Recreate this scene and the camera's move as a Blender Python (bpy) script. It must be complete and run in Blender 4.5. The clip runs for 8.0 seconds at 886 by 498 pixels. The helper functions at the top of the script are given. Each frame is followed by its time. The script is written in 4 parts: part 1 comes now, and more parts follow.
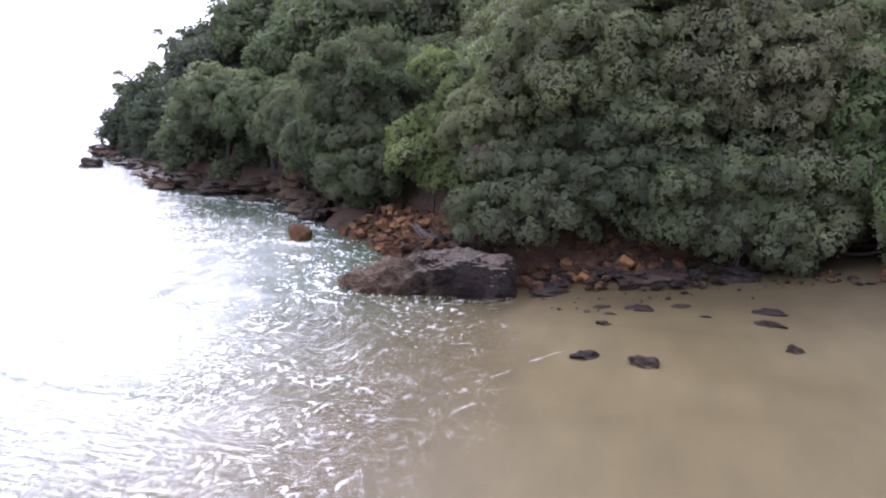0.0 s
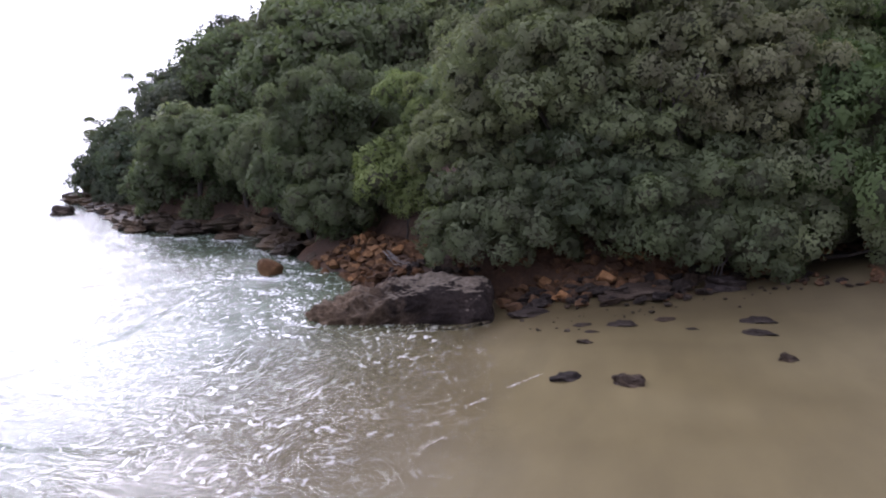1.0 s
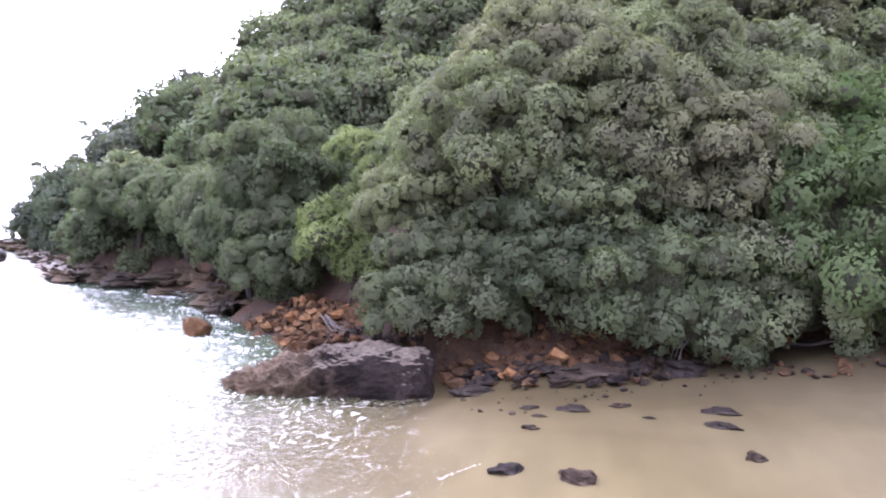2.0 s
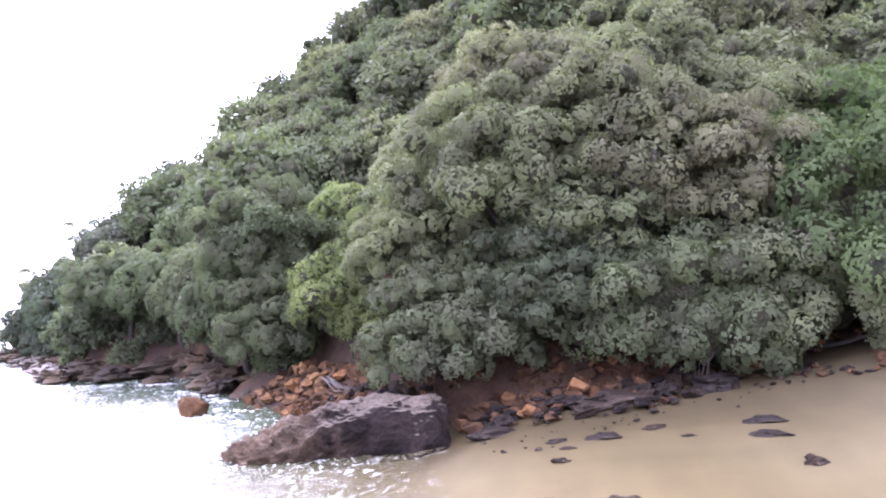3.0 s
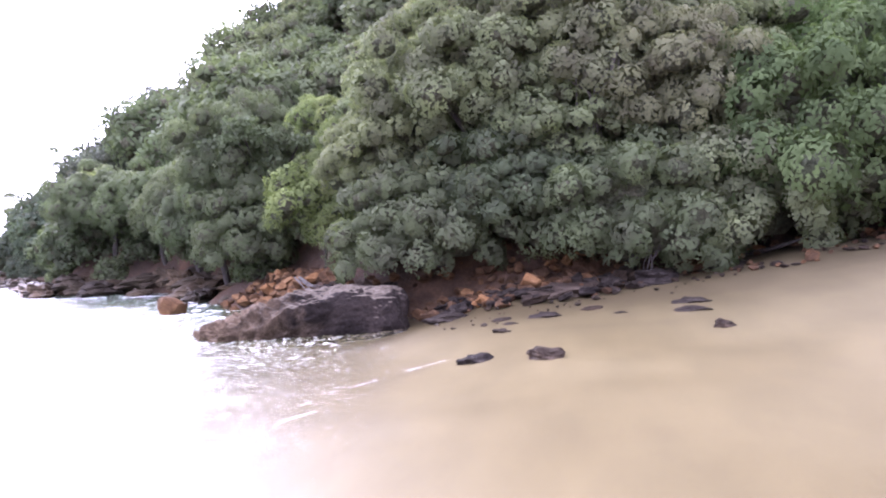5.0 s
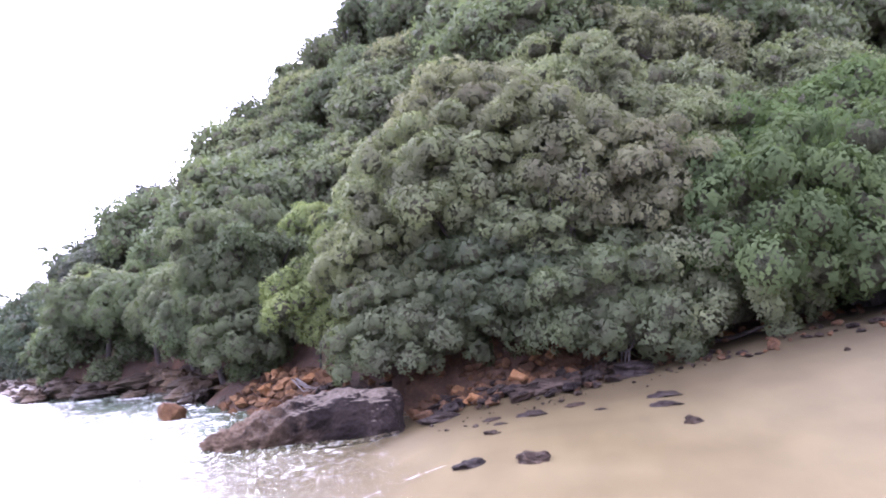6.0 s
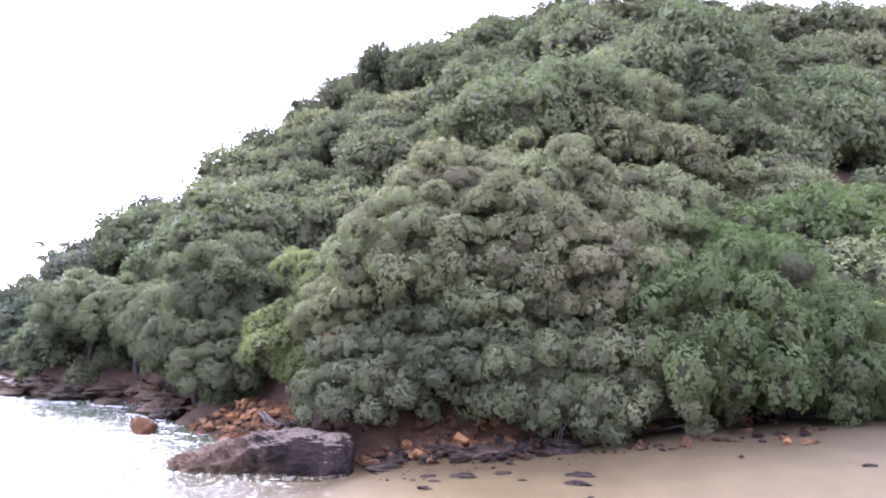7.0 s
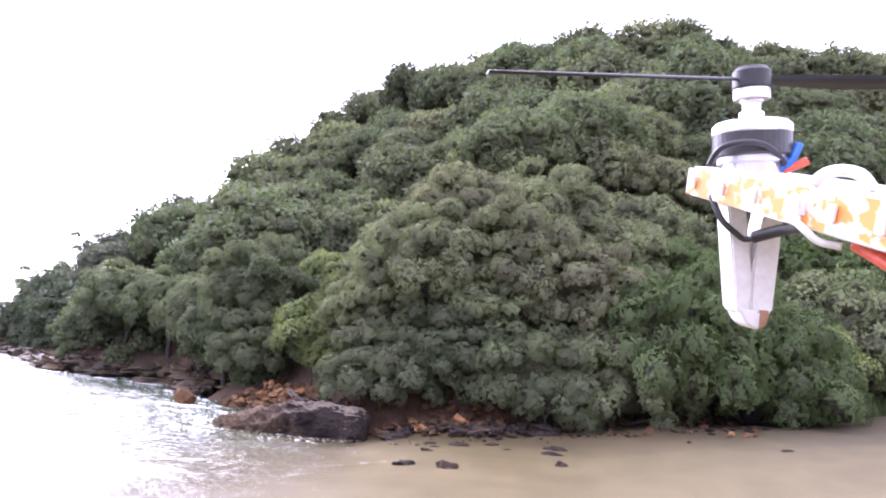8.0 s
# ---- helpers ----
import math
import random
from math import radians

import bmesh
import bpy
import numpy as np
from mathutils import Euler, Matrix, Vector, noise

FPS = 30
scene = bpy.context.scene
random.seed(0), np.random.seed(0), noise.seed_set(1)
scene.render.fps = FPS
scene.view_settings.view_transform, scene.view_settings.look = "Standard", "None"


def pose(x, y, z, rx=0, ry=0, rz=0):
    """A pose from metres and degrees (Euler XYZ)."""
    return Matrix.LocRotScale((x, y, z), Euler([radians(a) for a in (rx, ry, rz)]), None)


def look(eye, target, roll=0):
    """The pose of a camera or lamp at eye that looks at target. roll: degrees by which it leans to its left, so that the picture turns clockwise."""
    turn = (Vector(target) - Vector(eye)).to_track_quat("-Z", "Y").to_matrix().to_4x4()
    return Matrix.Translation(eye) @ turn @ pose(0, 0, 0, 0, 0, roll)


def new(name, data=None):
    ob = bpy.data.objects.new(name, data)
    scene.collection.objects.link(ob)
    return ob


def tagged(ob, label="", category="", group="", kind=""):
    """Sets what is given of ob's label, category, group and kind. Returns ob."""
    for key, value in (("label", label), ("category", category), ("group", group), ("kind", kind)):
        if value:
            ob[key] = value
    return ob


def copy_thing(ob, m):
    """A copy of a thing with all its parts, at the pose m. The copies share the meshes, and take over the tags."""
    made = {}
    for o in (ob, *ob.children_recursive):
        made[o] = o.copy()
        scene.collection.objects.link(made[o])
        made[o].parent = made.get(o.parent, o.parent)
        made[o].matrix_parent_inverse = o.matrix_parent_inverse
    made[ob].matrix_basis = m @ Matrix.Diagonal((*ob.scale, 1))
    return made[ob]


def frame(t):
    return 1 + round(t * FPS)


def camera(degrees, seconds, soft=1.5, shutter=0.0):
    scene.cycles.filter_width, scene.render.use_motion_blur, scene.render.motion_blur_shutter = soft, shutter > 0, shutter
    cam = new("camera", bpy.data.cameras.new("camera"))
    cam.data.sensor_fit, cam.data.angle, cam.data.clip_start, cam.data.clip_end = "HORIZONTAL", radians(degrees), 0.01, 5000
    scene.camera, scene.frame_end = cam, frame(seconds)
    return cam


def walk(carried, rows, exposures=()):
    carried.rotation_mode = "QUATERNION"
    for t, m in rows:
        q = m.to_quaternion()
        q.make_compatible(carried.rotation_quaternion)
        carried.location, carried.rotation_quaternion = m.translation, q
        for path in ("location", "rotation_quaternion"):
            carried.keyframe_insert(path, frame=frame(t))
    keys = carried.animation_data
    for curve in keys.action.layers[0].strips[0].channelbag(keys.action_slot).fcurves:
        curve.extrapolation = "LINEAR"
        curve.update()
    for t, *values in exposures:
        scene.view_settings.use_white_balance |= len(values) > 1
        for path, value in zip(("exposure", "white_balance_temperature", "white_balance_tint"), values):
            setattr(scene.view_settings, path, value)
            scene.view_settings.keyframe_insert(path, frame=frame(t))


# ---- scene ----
cam = camera(67.0, 8.0, soft=2.0)
PATH = [
    (0, (1.355, 0.283, 4.765), (0.808, 2.170, 4.390), 1.1),
    (0.2, (1.233, -0.187, 4.276), (0.562, 1.657, 3.892), -0.4),
    (0.5, (1.499, 0.299, 4.158), (0.814, 2.139, 3.775), -6.0),
    (0.8, (1.614, 1.360, 4.055), (1.033, 3.242, 3.707), -3.3),
    (1, (1.558, 1.211, 4.410), (1.044, 3.123, 4.127), -1.9),
    (1.2, (1.569, 1.559, 4.408), (1.069, 3.487, 4.230), -1.4),
    (1.5, (1.612, 1.829, 4.457), (1.164, 3.774, 4.330), 0.3),
    (2, (1.607, 2.765, 4.098), (1.208, 4.724, 4.027), 1.6),
    (2.2, (1.598, 2.885, 3.986), (1.207, 4.846, 3.989), 2.0),
    (3.3, (1.294, 3.715, 3.121), (0.900, 5.667, 3.301), -7.4),
    (3.5, (1.274, 3.504, 2.987), (0.871, 5.450, 3.213), -7.8),
    (4, (1.560, 3.505, 2.617), (1.222, 5.463, 2.845), -4.8),
    (4.5, (1.828, 3.071, 2.037), (1.447, 5.034, 2.068), 0.6),
    (4.6, (2.136, 3.114, 2.115), (1.708, 5.062, 1.965), 1.6),
    (4.7, (2.140, 3.258, 1.980), (1.719, 5.210, 1.857), 0.3),
    (5.8, (2.254, 1.344, 2.789), (1.962, 3.319, 2.912), -6.8),
    (6, (2.374, 1.615, 2.865), (2.069, 3.583, 3.044), -6.2),
    (6.5, (2.863, 0.562, 3.367), (2.574, 2.532, 3.564), -1.4),
    (7, (3.372, -0.615, 3.416), (3.096, 1.343, 3.721), 1.7),
    (7.5, (3.880, -2.526, 3.458), (3.580, -0.579, 3.802), 3.7),
    (8, (3.970, -4.197, 2.645), (3.654, -2.253, 2.989), 5.3),
]
walk(cam, [(t, look(eye, target, roll)) for t, eye, target, roll in PATH], exposures=((0.0, 0.4, 5520, 30), (0.3, 0.1, 5580, 28), (0.5, -0.28, 5680, 27), (1.0, -0.12, 5650, 28), (1.2, 0.35, 5580, 30), (1.5, 0.68, 5480, 33), (2.0, 1.33, 5480, 35), (3.5, 1.62, 5450, 40), (4.5, 1.54, 5500, 38), (6.0, 1.5, 5400, 41), (7.0, 1.58, 5440, 41), (7.5, 1.63, 5460, 41), (8.0, 1.2, 5620, 37)))

# ---- light ----
world = bpy.data.worlds.new("bright_hazy_sky")
scene.world = world
world.use_nodes = True
wn, wl = world.node_tree.nodes, world.node_tree.links
SUN_ELEV, SUN_TURN = 31.0, -46.0      # degrees; turn: from +y towards +x
sky = wn.new("ShaderNodeTexSky")
sky.sky_type = "NISHITA"
sky.sun_disc = False
sky.sun_elevation = radians(SUN_ELEV)
sky.sun_rotation = radians(SUN_TURN)
sky.air_density, sky.dust_density, sky.ozone_density = 1.0, 4.0, 1.0
pale = wn.new("ShaderNodeHueSaturation")
pale.inputs["Saturation"].default_value = 0.25
pale.inputs["Value"].default_value = 1.0
wl.new(sky.outputs["Color"], pale.inputs["Color"])
veil = wn.new("ShaderNodeMix")
veil.data_type = "RGBA"
veil.inputs[0].default_value = 0.6
above = wn.new("ShaderNodeTexCoord")
height = wn.new("ShaderNodeSeparateXYZ")
wl.new(above.outputs["Generated"], height.inputs[0])
cloud = wn.new("ShaderNodeValToRGB")                       # bright cloud, brightest overhead
cloud.color_ramp.elements[0].color = (0.37, 0.375, 0.39, 1.0)
cloud.color_ramp.elements[1].color = (1.0, 1.0, 1.0, 1.0)
wl.new(height.outputs["Z"], cloud.inputs["Fac"])
lift = wn.new("ShaderNodeMix")
lift.data_type, lift.blend_type = "RGBA", "MULTIPLY"
lift.inputs[0].default_value = 1.0
lift.inputs[7].default_value = (23.5, 23.5, 24.1, 1.0)
wl.new(cloud.outputs["Color"], lift.inputs[6])
wl.new(lift.outputs[2], veil.inputs[7])
wl.new(pale.outputs["Color"], veil.inputs[6])
wl.new(veil.outputs[2], wn["Background"].inputs["Color"])
wn["Background"].inputs["Strength"].default_value = 0.15

sun_data = bpy.data.lights.new("sun", "SUN")
sun_data.energy = 2.8
sun_data.angle = radians(22)
sun_data.color = (1.0, 0.97, 0.93)
sun = new("sun", sun_data)
a, e = radians(SUN_TURN), radians(SUN_ELEV)
way = Vector((math.sin(a) * math.cos(e), math.cos(a) * math.cos(e), math.sin(e)))
sun.matrix_world = Matrix.Translation(way * 200) @ way.to_track_quat("Z", "Y").to_matrix().to_4x4()


# ---- materials ----
def material(name):
    m = bpy.data.materials.new(name)
    m.use_nodes = True
    return m, m.node_tree.nodes, m.node_tree.links, m.node_tree.nodes["Principled BSDF"]


def noise_node(n, l, scale, detail=6.0, coords="Object", rough=0.55, squash=None, distort=0.0):
    tc = n.new("ShaderNodeTexCoord")
    nz = n.new("ShaderNodeTexNoise")
    nz.inputs["Scale"].default_value = scale
    nz.inputs["Detail"].default_value = detail
    nz.inputs["Roughness"].default_value = rough
    nz.inputs["Distortion"].default_value = distort
    if squash:
        mp = n.new("ShaderNodeMapping")
        mp.inputs["Scale"].default_value = squash
        l.new(tc.outputs[coords], mp.inputs["Vector"])
        l.new(mp.outputs["Vector"], nz.inputs["Vector"])
    else:
        l.new(tc.outputs[coords], nz.inputs["Vector"])
    return nz.outputs["Fac"]


def ramp(n, l, fac, stops):
    r = n.new("ShaderNodeValToRGB")
    el = r.color_ramp.elements
    while len(el) < len(stops):
        el.new(0.5)
    for item, (pos, col) in zip(el, stops):
        item.position = pos
        item.color = (*col, 1.0) if len(col) == 3 else col
    l.new(fac, r.inputs["Fac"])
    return r.outputs["Color"]


def grey(v):
    return (v, v, v)


def mix(n, l, fac, a, b, blend="MIX"):
    x = n.new("ShaderNodeMix")
    x.data_type, x.blend_type = "RGBA", blend
    for sock, val in ((x.inputs[0], fac), (x.inputs[6], a), (x.inputs[7], b)):
        if isinstance(val, (int, float)):
            sock.default_value = val
        elif isinstance(val, tuple):
            sock.default_value = (*val, 1.0)
        else:
            l.new(val, sock)
    return x.outputs[2]


def bump(n, l, bsdf, height, strength=0.4, distance=0.05, base=None):
    b = n.new("ShaderNodeBump")
    b.inputs["Strength"].default_value = strength
    b.inputs["Distance"].default_value = distance
    l.new(height, b.inputs["Height"])
    if base is not None:
        l.new(base, b.inputs["Normal"])
    l.new(b.outputs["Normal"], bsdf.inputs["Normal"])
    return b.outputs["Normal"]


def leaf_material(name, dark, mid, light, gloss=0.7):
    m, n, l, b = material(name)
    info = n.new("ShaderNodeObjectInfo")
    geo = n.new("ShaderNodeNewGeometry")
    clumps = noise_node(n, l, 0.8, 4.0, "Object")
    col = ramp(n, l, clumps, [(0.3, dark), (0.5, mid), (0.72, light)])
    spread = ramp(n, l, geo.outputs["Random Per Island"], [(0.0, grey(0.92)), (1.0, grey(1.09))])
    col = mix(n, l, 1.0, col, spread, "MULTIPLY")
    tone = ramp(n, l, info.outputs["Random"], [(0.0, (0.86, 0.88, 0.88)), (0.35, (0.99, 1.03, 0.91)), (0.7, (1.05, 1.0, 0.98)), (1.0, (0.96, 1.05, 0.93))])
    col = mix(n, l, 1.0, col, tone, "MULTIPLY")
    b.inputs["Roughness"].default_value = gloss
    b.inputs["Specular IOR Level"].default_value = 0.03
    fine = noise_node(n, l, 11.0, 3.0, "Object", rough=0.7)
    col = mix(n, l, 0.2, col, ramp(n, l, fine, [(0.35, grey(0.75)), (0.65, grey(1.2))]), "MULTIPLY")
    l.new(col, b.inputs["Base Color"])
    thin = n.new("ShaderNodeBsdfTranslucent")
    l.new(mix(n, l, 1.0, col, (1.05, 1.12, 0.75), "MULTIPLY"), thin.inputs["Color"])
    both = n.new("ShaderNodeMixShader")
    both.inputs[0].default_value = 0.4
    l.new(b.outputs[0], both.inputs[1])
    l.new(thin.outputs[0], both.inputs[2])
    l.new(both.outputs[0], n["Material Output"].inputs["Surface"])
    return m


LEAF = leaf_material("olive_leaf", (0.140, 0.136, 0.095), (0.181, 0.196, 0.118), (0.226, 0.246, 0.134))
LEAF_GREEN = leaf_material("fresh_green_leaf", (0.076, 0.102, 0.048), (0.114, 0.148, 0.066), (0.154, 0.194, 0.086))
LEAF_LIME = leaf_material("lime_green_leaf", (0.142, 0.170, 0.078), (0.192, 0.222, 0.098), (0.250, 0.280, 0.122))
LEAF_GREY = leaf_material("grey_green_leaf", (0.095, 0.102, 0.069), (0.128, 0.150, 0.090), (0.162, 0.189, 0.108))

# the headland's shade and distance haze are put into this leaf colour
LEAF_SHADED = leaf_material("shaded_headland_leaf", (0.062, 0.068, 0.056), (0.088, 0.102, 0.078), (0.118, 0.134, 0.100))
LEAF_BROWN = leaf_material("brownish_olive_leaf", (0.138, 0.128, 0.090), (0.177, 0.184, 0.114), (0.220, 0.232, 0.132))


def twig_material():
    m, n, l, b = material("shaded_inner_leaves")
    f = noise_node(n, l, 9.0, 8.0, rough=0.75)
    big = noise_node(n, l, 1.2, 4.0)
    # leaf colours darkened: the shade inside a crown is painted here
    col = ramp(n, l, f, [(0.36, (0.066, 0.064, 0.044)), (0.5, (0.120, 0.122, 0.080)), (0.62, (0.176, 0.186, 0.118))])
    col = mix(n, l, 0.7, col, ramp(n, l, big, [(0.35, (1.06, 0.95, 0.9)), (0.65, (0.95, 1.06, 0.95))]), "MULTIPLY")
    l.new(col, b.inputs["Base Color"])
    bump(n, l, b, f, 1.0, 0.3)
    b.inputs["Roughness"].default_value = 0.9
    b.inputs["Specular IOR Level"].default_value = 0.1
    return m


def bark_material():
    m, n, l, b = material("grey_bark")
    f = noise_node(n, l, 5.0, 9.0, squash=(3, 3, 0.6))
    l.new(ramp(n, l, f, [(0.3, (0.020, 0.016, 0.014)), (0.7, (0.080, 0.066, 0.056))]), b.inputs["Base Color"])
    b.inputs["Roughness"].default_value = 0.85
    bump(n, l, b, f, 0.6, 0.03)
    return m


def rock_material(name, dark, mid, light, scale=1.4, rough=0.75, relief=0.06):
    m, n, l, b = material(name)
    info = n.new("ShaderNodeObjectInfo")
    big = noise_node(n, l, scale, 10.0, rough=0.65, distort=0.4)
    fine = noise_node(n, l, scale * 14, 6.0, rough=0.7)
    col = ramp(n, l, big, [(0.28, dark), (0.5, mid), (0.75, light)])
    col = mix(n, l, 0.55, col, ramp(n, l, fine, [(0.3, grey(0.45)), (0.7, grey(1.5))]), "MULTIPLY")
    tone = ramp(n, l, info.outputs["Random"], [(0.0, (0.6, 0.6, 0.65)), (0.5, (1.0, 0.97, 0.95)), (1.0, (1.25, 1.1, 0.95))])
    col = mix(n, l, 1.0, col, tone, "MULTIPLY")
    l.new(col, b.inputs["Base Color"])
    b.inputs["Roughness"].default_value = rough
    b.inputs["Specular IOR Level"].default_value = 0.06
    first = bump(n, l, b, big, 0.8, relief * 2)
    bump(n, l, b, fine, 0.7, relief * 0.4, first)
    return m


def dead_wood_material():
    m, n, l, b = material("bleached_dead_wood")
    f = noise_node(n, l, 7.0, 8.0, squash=(3, 3, 0.6))
    l.new(ramp(n, l, f, [(0.3, (0.055, 0.046, 0.042)), (0.7, (0.155, 0.135, 0.122))]), b.inputs["Base Color"])
    b.inputs["Roughness"].default_value = 0.85
    bump(n, l, b, f, 0.5, 0.02)
    return m


INNER_SHADE, BARK, DEAD_WOOD = twig_material(), bark_material(), dead_wood_material()
ROCK_RUST = rock_material("rust_brown_rock", (0.024, 0.015, 0.010), (0.092, 0.055, 0.031), (0.20, 0.122, 0.066))
ROCK_ORANGE = rock_material("orange_sandstone", (0.075, 0.043, 0.023), (0.185, 0.108, 0.054), (0.30, 0.198, 0.112))
ROCK_DARK = rock_material("dark_wet_rock", (0.012, 0.010, 0.009), (0.036, 0.029, 0.024), (0.120, 0.100, 0.082), rough=0.6, relief=0.09)
ROCK_SHELF = rock_material("grey_brown_shelf_rock", (0.022, 0.018, 0.013), (0.058, 0.046, 0.033), (0.13, 0.105, 0.075), rough=0.6)


def boulder_material():
    """Dark purple-brown face, brown seaward end, pale weathered top; shade and top light are partly in these colours.
    """
    m, n, l, b = material("weathered_shaded_boulder")
    geo = n.new("ShaderNodeNewGeometry")
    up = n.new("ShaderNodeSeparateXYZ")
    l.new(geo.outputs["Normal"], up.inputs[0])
    place = n.new("ShaderNodeTexCoord")
    along = n.new("ShaderNodeSeparateXYZ")
    l.new(place.outputs["Object"], along.inputs[0])
    big = noise_node(n, l, 0.9, 10.0, rough=0.65, distort=0.6)
    streak = noise_node(n, l, 1.6, 8.0, squash=(1.0, 1.0, 1.25), rough=0.75, distort=1.6)
    fine = noise_node(n, l, 13.0, 8.0, rough=0.75)
    # near-black rock, with the shade on the face included in its colour
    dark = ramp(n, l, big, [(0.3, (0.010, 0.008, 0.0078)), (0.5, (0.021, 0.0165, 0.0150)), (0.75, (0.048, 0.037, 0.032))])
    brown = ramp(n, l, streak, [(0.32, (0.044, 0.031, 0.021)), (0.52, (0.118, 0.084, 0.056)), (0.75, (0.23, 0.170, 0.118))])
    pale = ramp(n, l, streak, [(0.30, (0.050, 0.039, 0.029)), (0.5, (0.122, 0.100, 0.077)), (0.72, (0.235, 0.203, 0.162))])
    sea = n.new("ShaderNodeMath")
    sea.operation = "MULTIPLY_ADD"
    l.new(big, sea.inputs[0])
    sea.inputs[1].default_value = -4.0
    l.new(along.outputs["X"], sea.inputs[2])
    ends = n.new("ShaderNodeMapRange")
    ends.inputs["From Min"].default_value, ends.inputs["From Max"].default_value = -1.7, -3.3
    l.new(sea.outputs[0], ends.inputs["Value"])
    col = mix(n, l, ends.outputs[0], dark, brown)
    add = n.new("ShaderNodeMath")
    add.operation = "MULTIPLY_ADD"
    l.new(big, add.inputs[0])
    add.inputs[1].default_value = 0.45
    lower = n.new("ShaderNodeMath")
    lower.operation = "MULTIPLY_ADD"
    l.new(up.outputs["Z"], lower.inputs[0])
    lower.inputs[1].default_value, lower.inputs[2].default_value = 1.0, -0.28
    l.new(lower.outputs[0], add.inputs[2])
    # upward faces paler: weathering, plus light from above painted in
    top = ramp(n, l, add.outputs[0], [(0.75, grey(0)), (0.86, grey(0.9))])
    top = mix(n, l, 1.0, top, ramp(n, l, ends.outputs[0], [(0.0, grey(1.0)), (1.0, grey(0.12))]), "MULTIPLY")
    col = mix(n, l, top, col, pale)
    col = mix(n, l, 0.6, col, ramp(n, l, fine, [(0.32, grey(0.35)), (0.68, grey(1.6))]), "MULTIPLY")
    l.new(col, b.inputs["Base Color"])
    b.inputs["Roughness"].default_value = 0.7
    b.inputs["Specular IOR Level"].default_value = 0.04
    first = bump(n, l, b, streak, 0.6, 0.10)
    bump(n, l, b, fine, 0.9, 0.07, first)
    return m


BOULDER = boulder_material()


def sand_material():
    """Wet by the water, drier and a little darker up the beach."""
    m, n, l, b = material("beach_sand")
    geo = n.new("ShaderNodeNewGeometry")
    sep = n.new("ShaderNodeSeparateXYZ")
    l.new(geo.outputs["Position"], sep.inputs[0])
    patch = noise_node(n, l, 0.22, 6.0, distort=0.5)
    grain = noise_node(n, l, 45.0, 4.0, rough=0.8)
    ripple = noise_node(n, l, 1.6, 5.0, squash=(1.0, 0.35, 1.0))
    wet = n.new("ShaderNodeMath")
    wet.operation = "MULTIPLY_ADD"
    l.new(patch, wet.inputs[0])
    wet.inputs[1].default_value = 0.9
    l.new(sep.outputs["Z"], wet.inputs[2])
    spanned = n.new("ShaderNodeMapRange")
    spanned.inputs["From Min"].default_value, spanned.inputs["From Max"].default_value = 0.4, 2.6
    l.new(wet.outputs[0], spanned.inputs["Value"])
    dry = spanned.outputs[0]
    wetcol = ramp(n, l, patch, [(0.3, (0.096, 0.075, 0.034)), (0.7, (0.125, 0.100, 0.046))])
    drycol = ramp(n, l, patch, [(0.3, (0.075, 0.061, 0.031)), (0.7, (0.100, 0.082, 0.043))])
    col = mix(n, l, dry, wetcol, drycol)
    # darker sand towards the bank: damp and dirty, with the hill's shade painted in
    damp_shade = n.new("ShaderNodeMath")
    damp_shade.operation = "MULTIPLY_ADD"
    l.new(noise_node(n, l, 0.55, 7.0, squash=(0.45, 1.0, 1.0), rough=0.65, distort=0.7), damp_shade.inputs[0])
    damp_shade.inputs[1].default_value = 4.5
    l.new(sep.outputs["Y"], damp_shade.inputs[2])
    band = n.new("ShaderNodeMapRange")
    band.inputs["From Min"].default_value, band.inputs["From Max"].default_value, band.inputs["To Max"].default_value = 17.6, 20.4, 0.8
    l.new(damp_shade.outputs[0], band.inputs["Value"])
    col = mix(n, l, band.outputs[0], col, mix(n, l, 1.0, col, (0.56, 0.54, 0.58), "MULTIPLY"))
    col = mix(n, l, 0.35, col, ramp(n, l, grain, [(0.3, grey(0.7)), (0.7, grey(1.3))]), "MULTIPLY")
    col = mix(n, l, 0.5, col, ramp(n, l, ripple, [(0.35, grey(0.8)), (0.65, grey(1.12))]), "MULTIPLY")
    l.new(col, b.inputs["Base Color"])
    l.new(ramp(n, l, dry, [(0.0, grey(0.4)), (1.0, grey(0.9))]), b.inputs["Roughness"])
    b.inputs["Specular IOR Level"].default_value = 0.2
    first = bump(n, l, b, ripple, 0.25, 0.04)
    bump(n, l, b, grain, 0.25, 0.006, first)
    return m


def soil_material():
    m, n, l, b = material("red_clay_and_litter")
    big = noise_node(n, l, 0.5, 8.0, distort=0.5)
    fine = noise_node(n, l, 9.0, 8.0, rough=0.7)
    col = ramp(n, l, big, [(0.3, (0.034, 0.020, 0.012)), (0.55, (0.082, 0.045, 0.025)), (0.75, (0.165, 0.088, 0.044))])
    col = mix(n, l, 0.7, col, ramp(n, l, fine, [(0.3, grey(0.4)), (0.7, grey(1.4))]), "MULTIPLY")
    l.new(col, b.inputs["Base Color"])
    b.inputs["Roughness"].default_value = 0.95
    bump(n, l, b, fine, 0.9, 0.12)
    return m


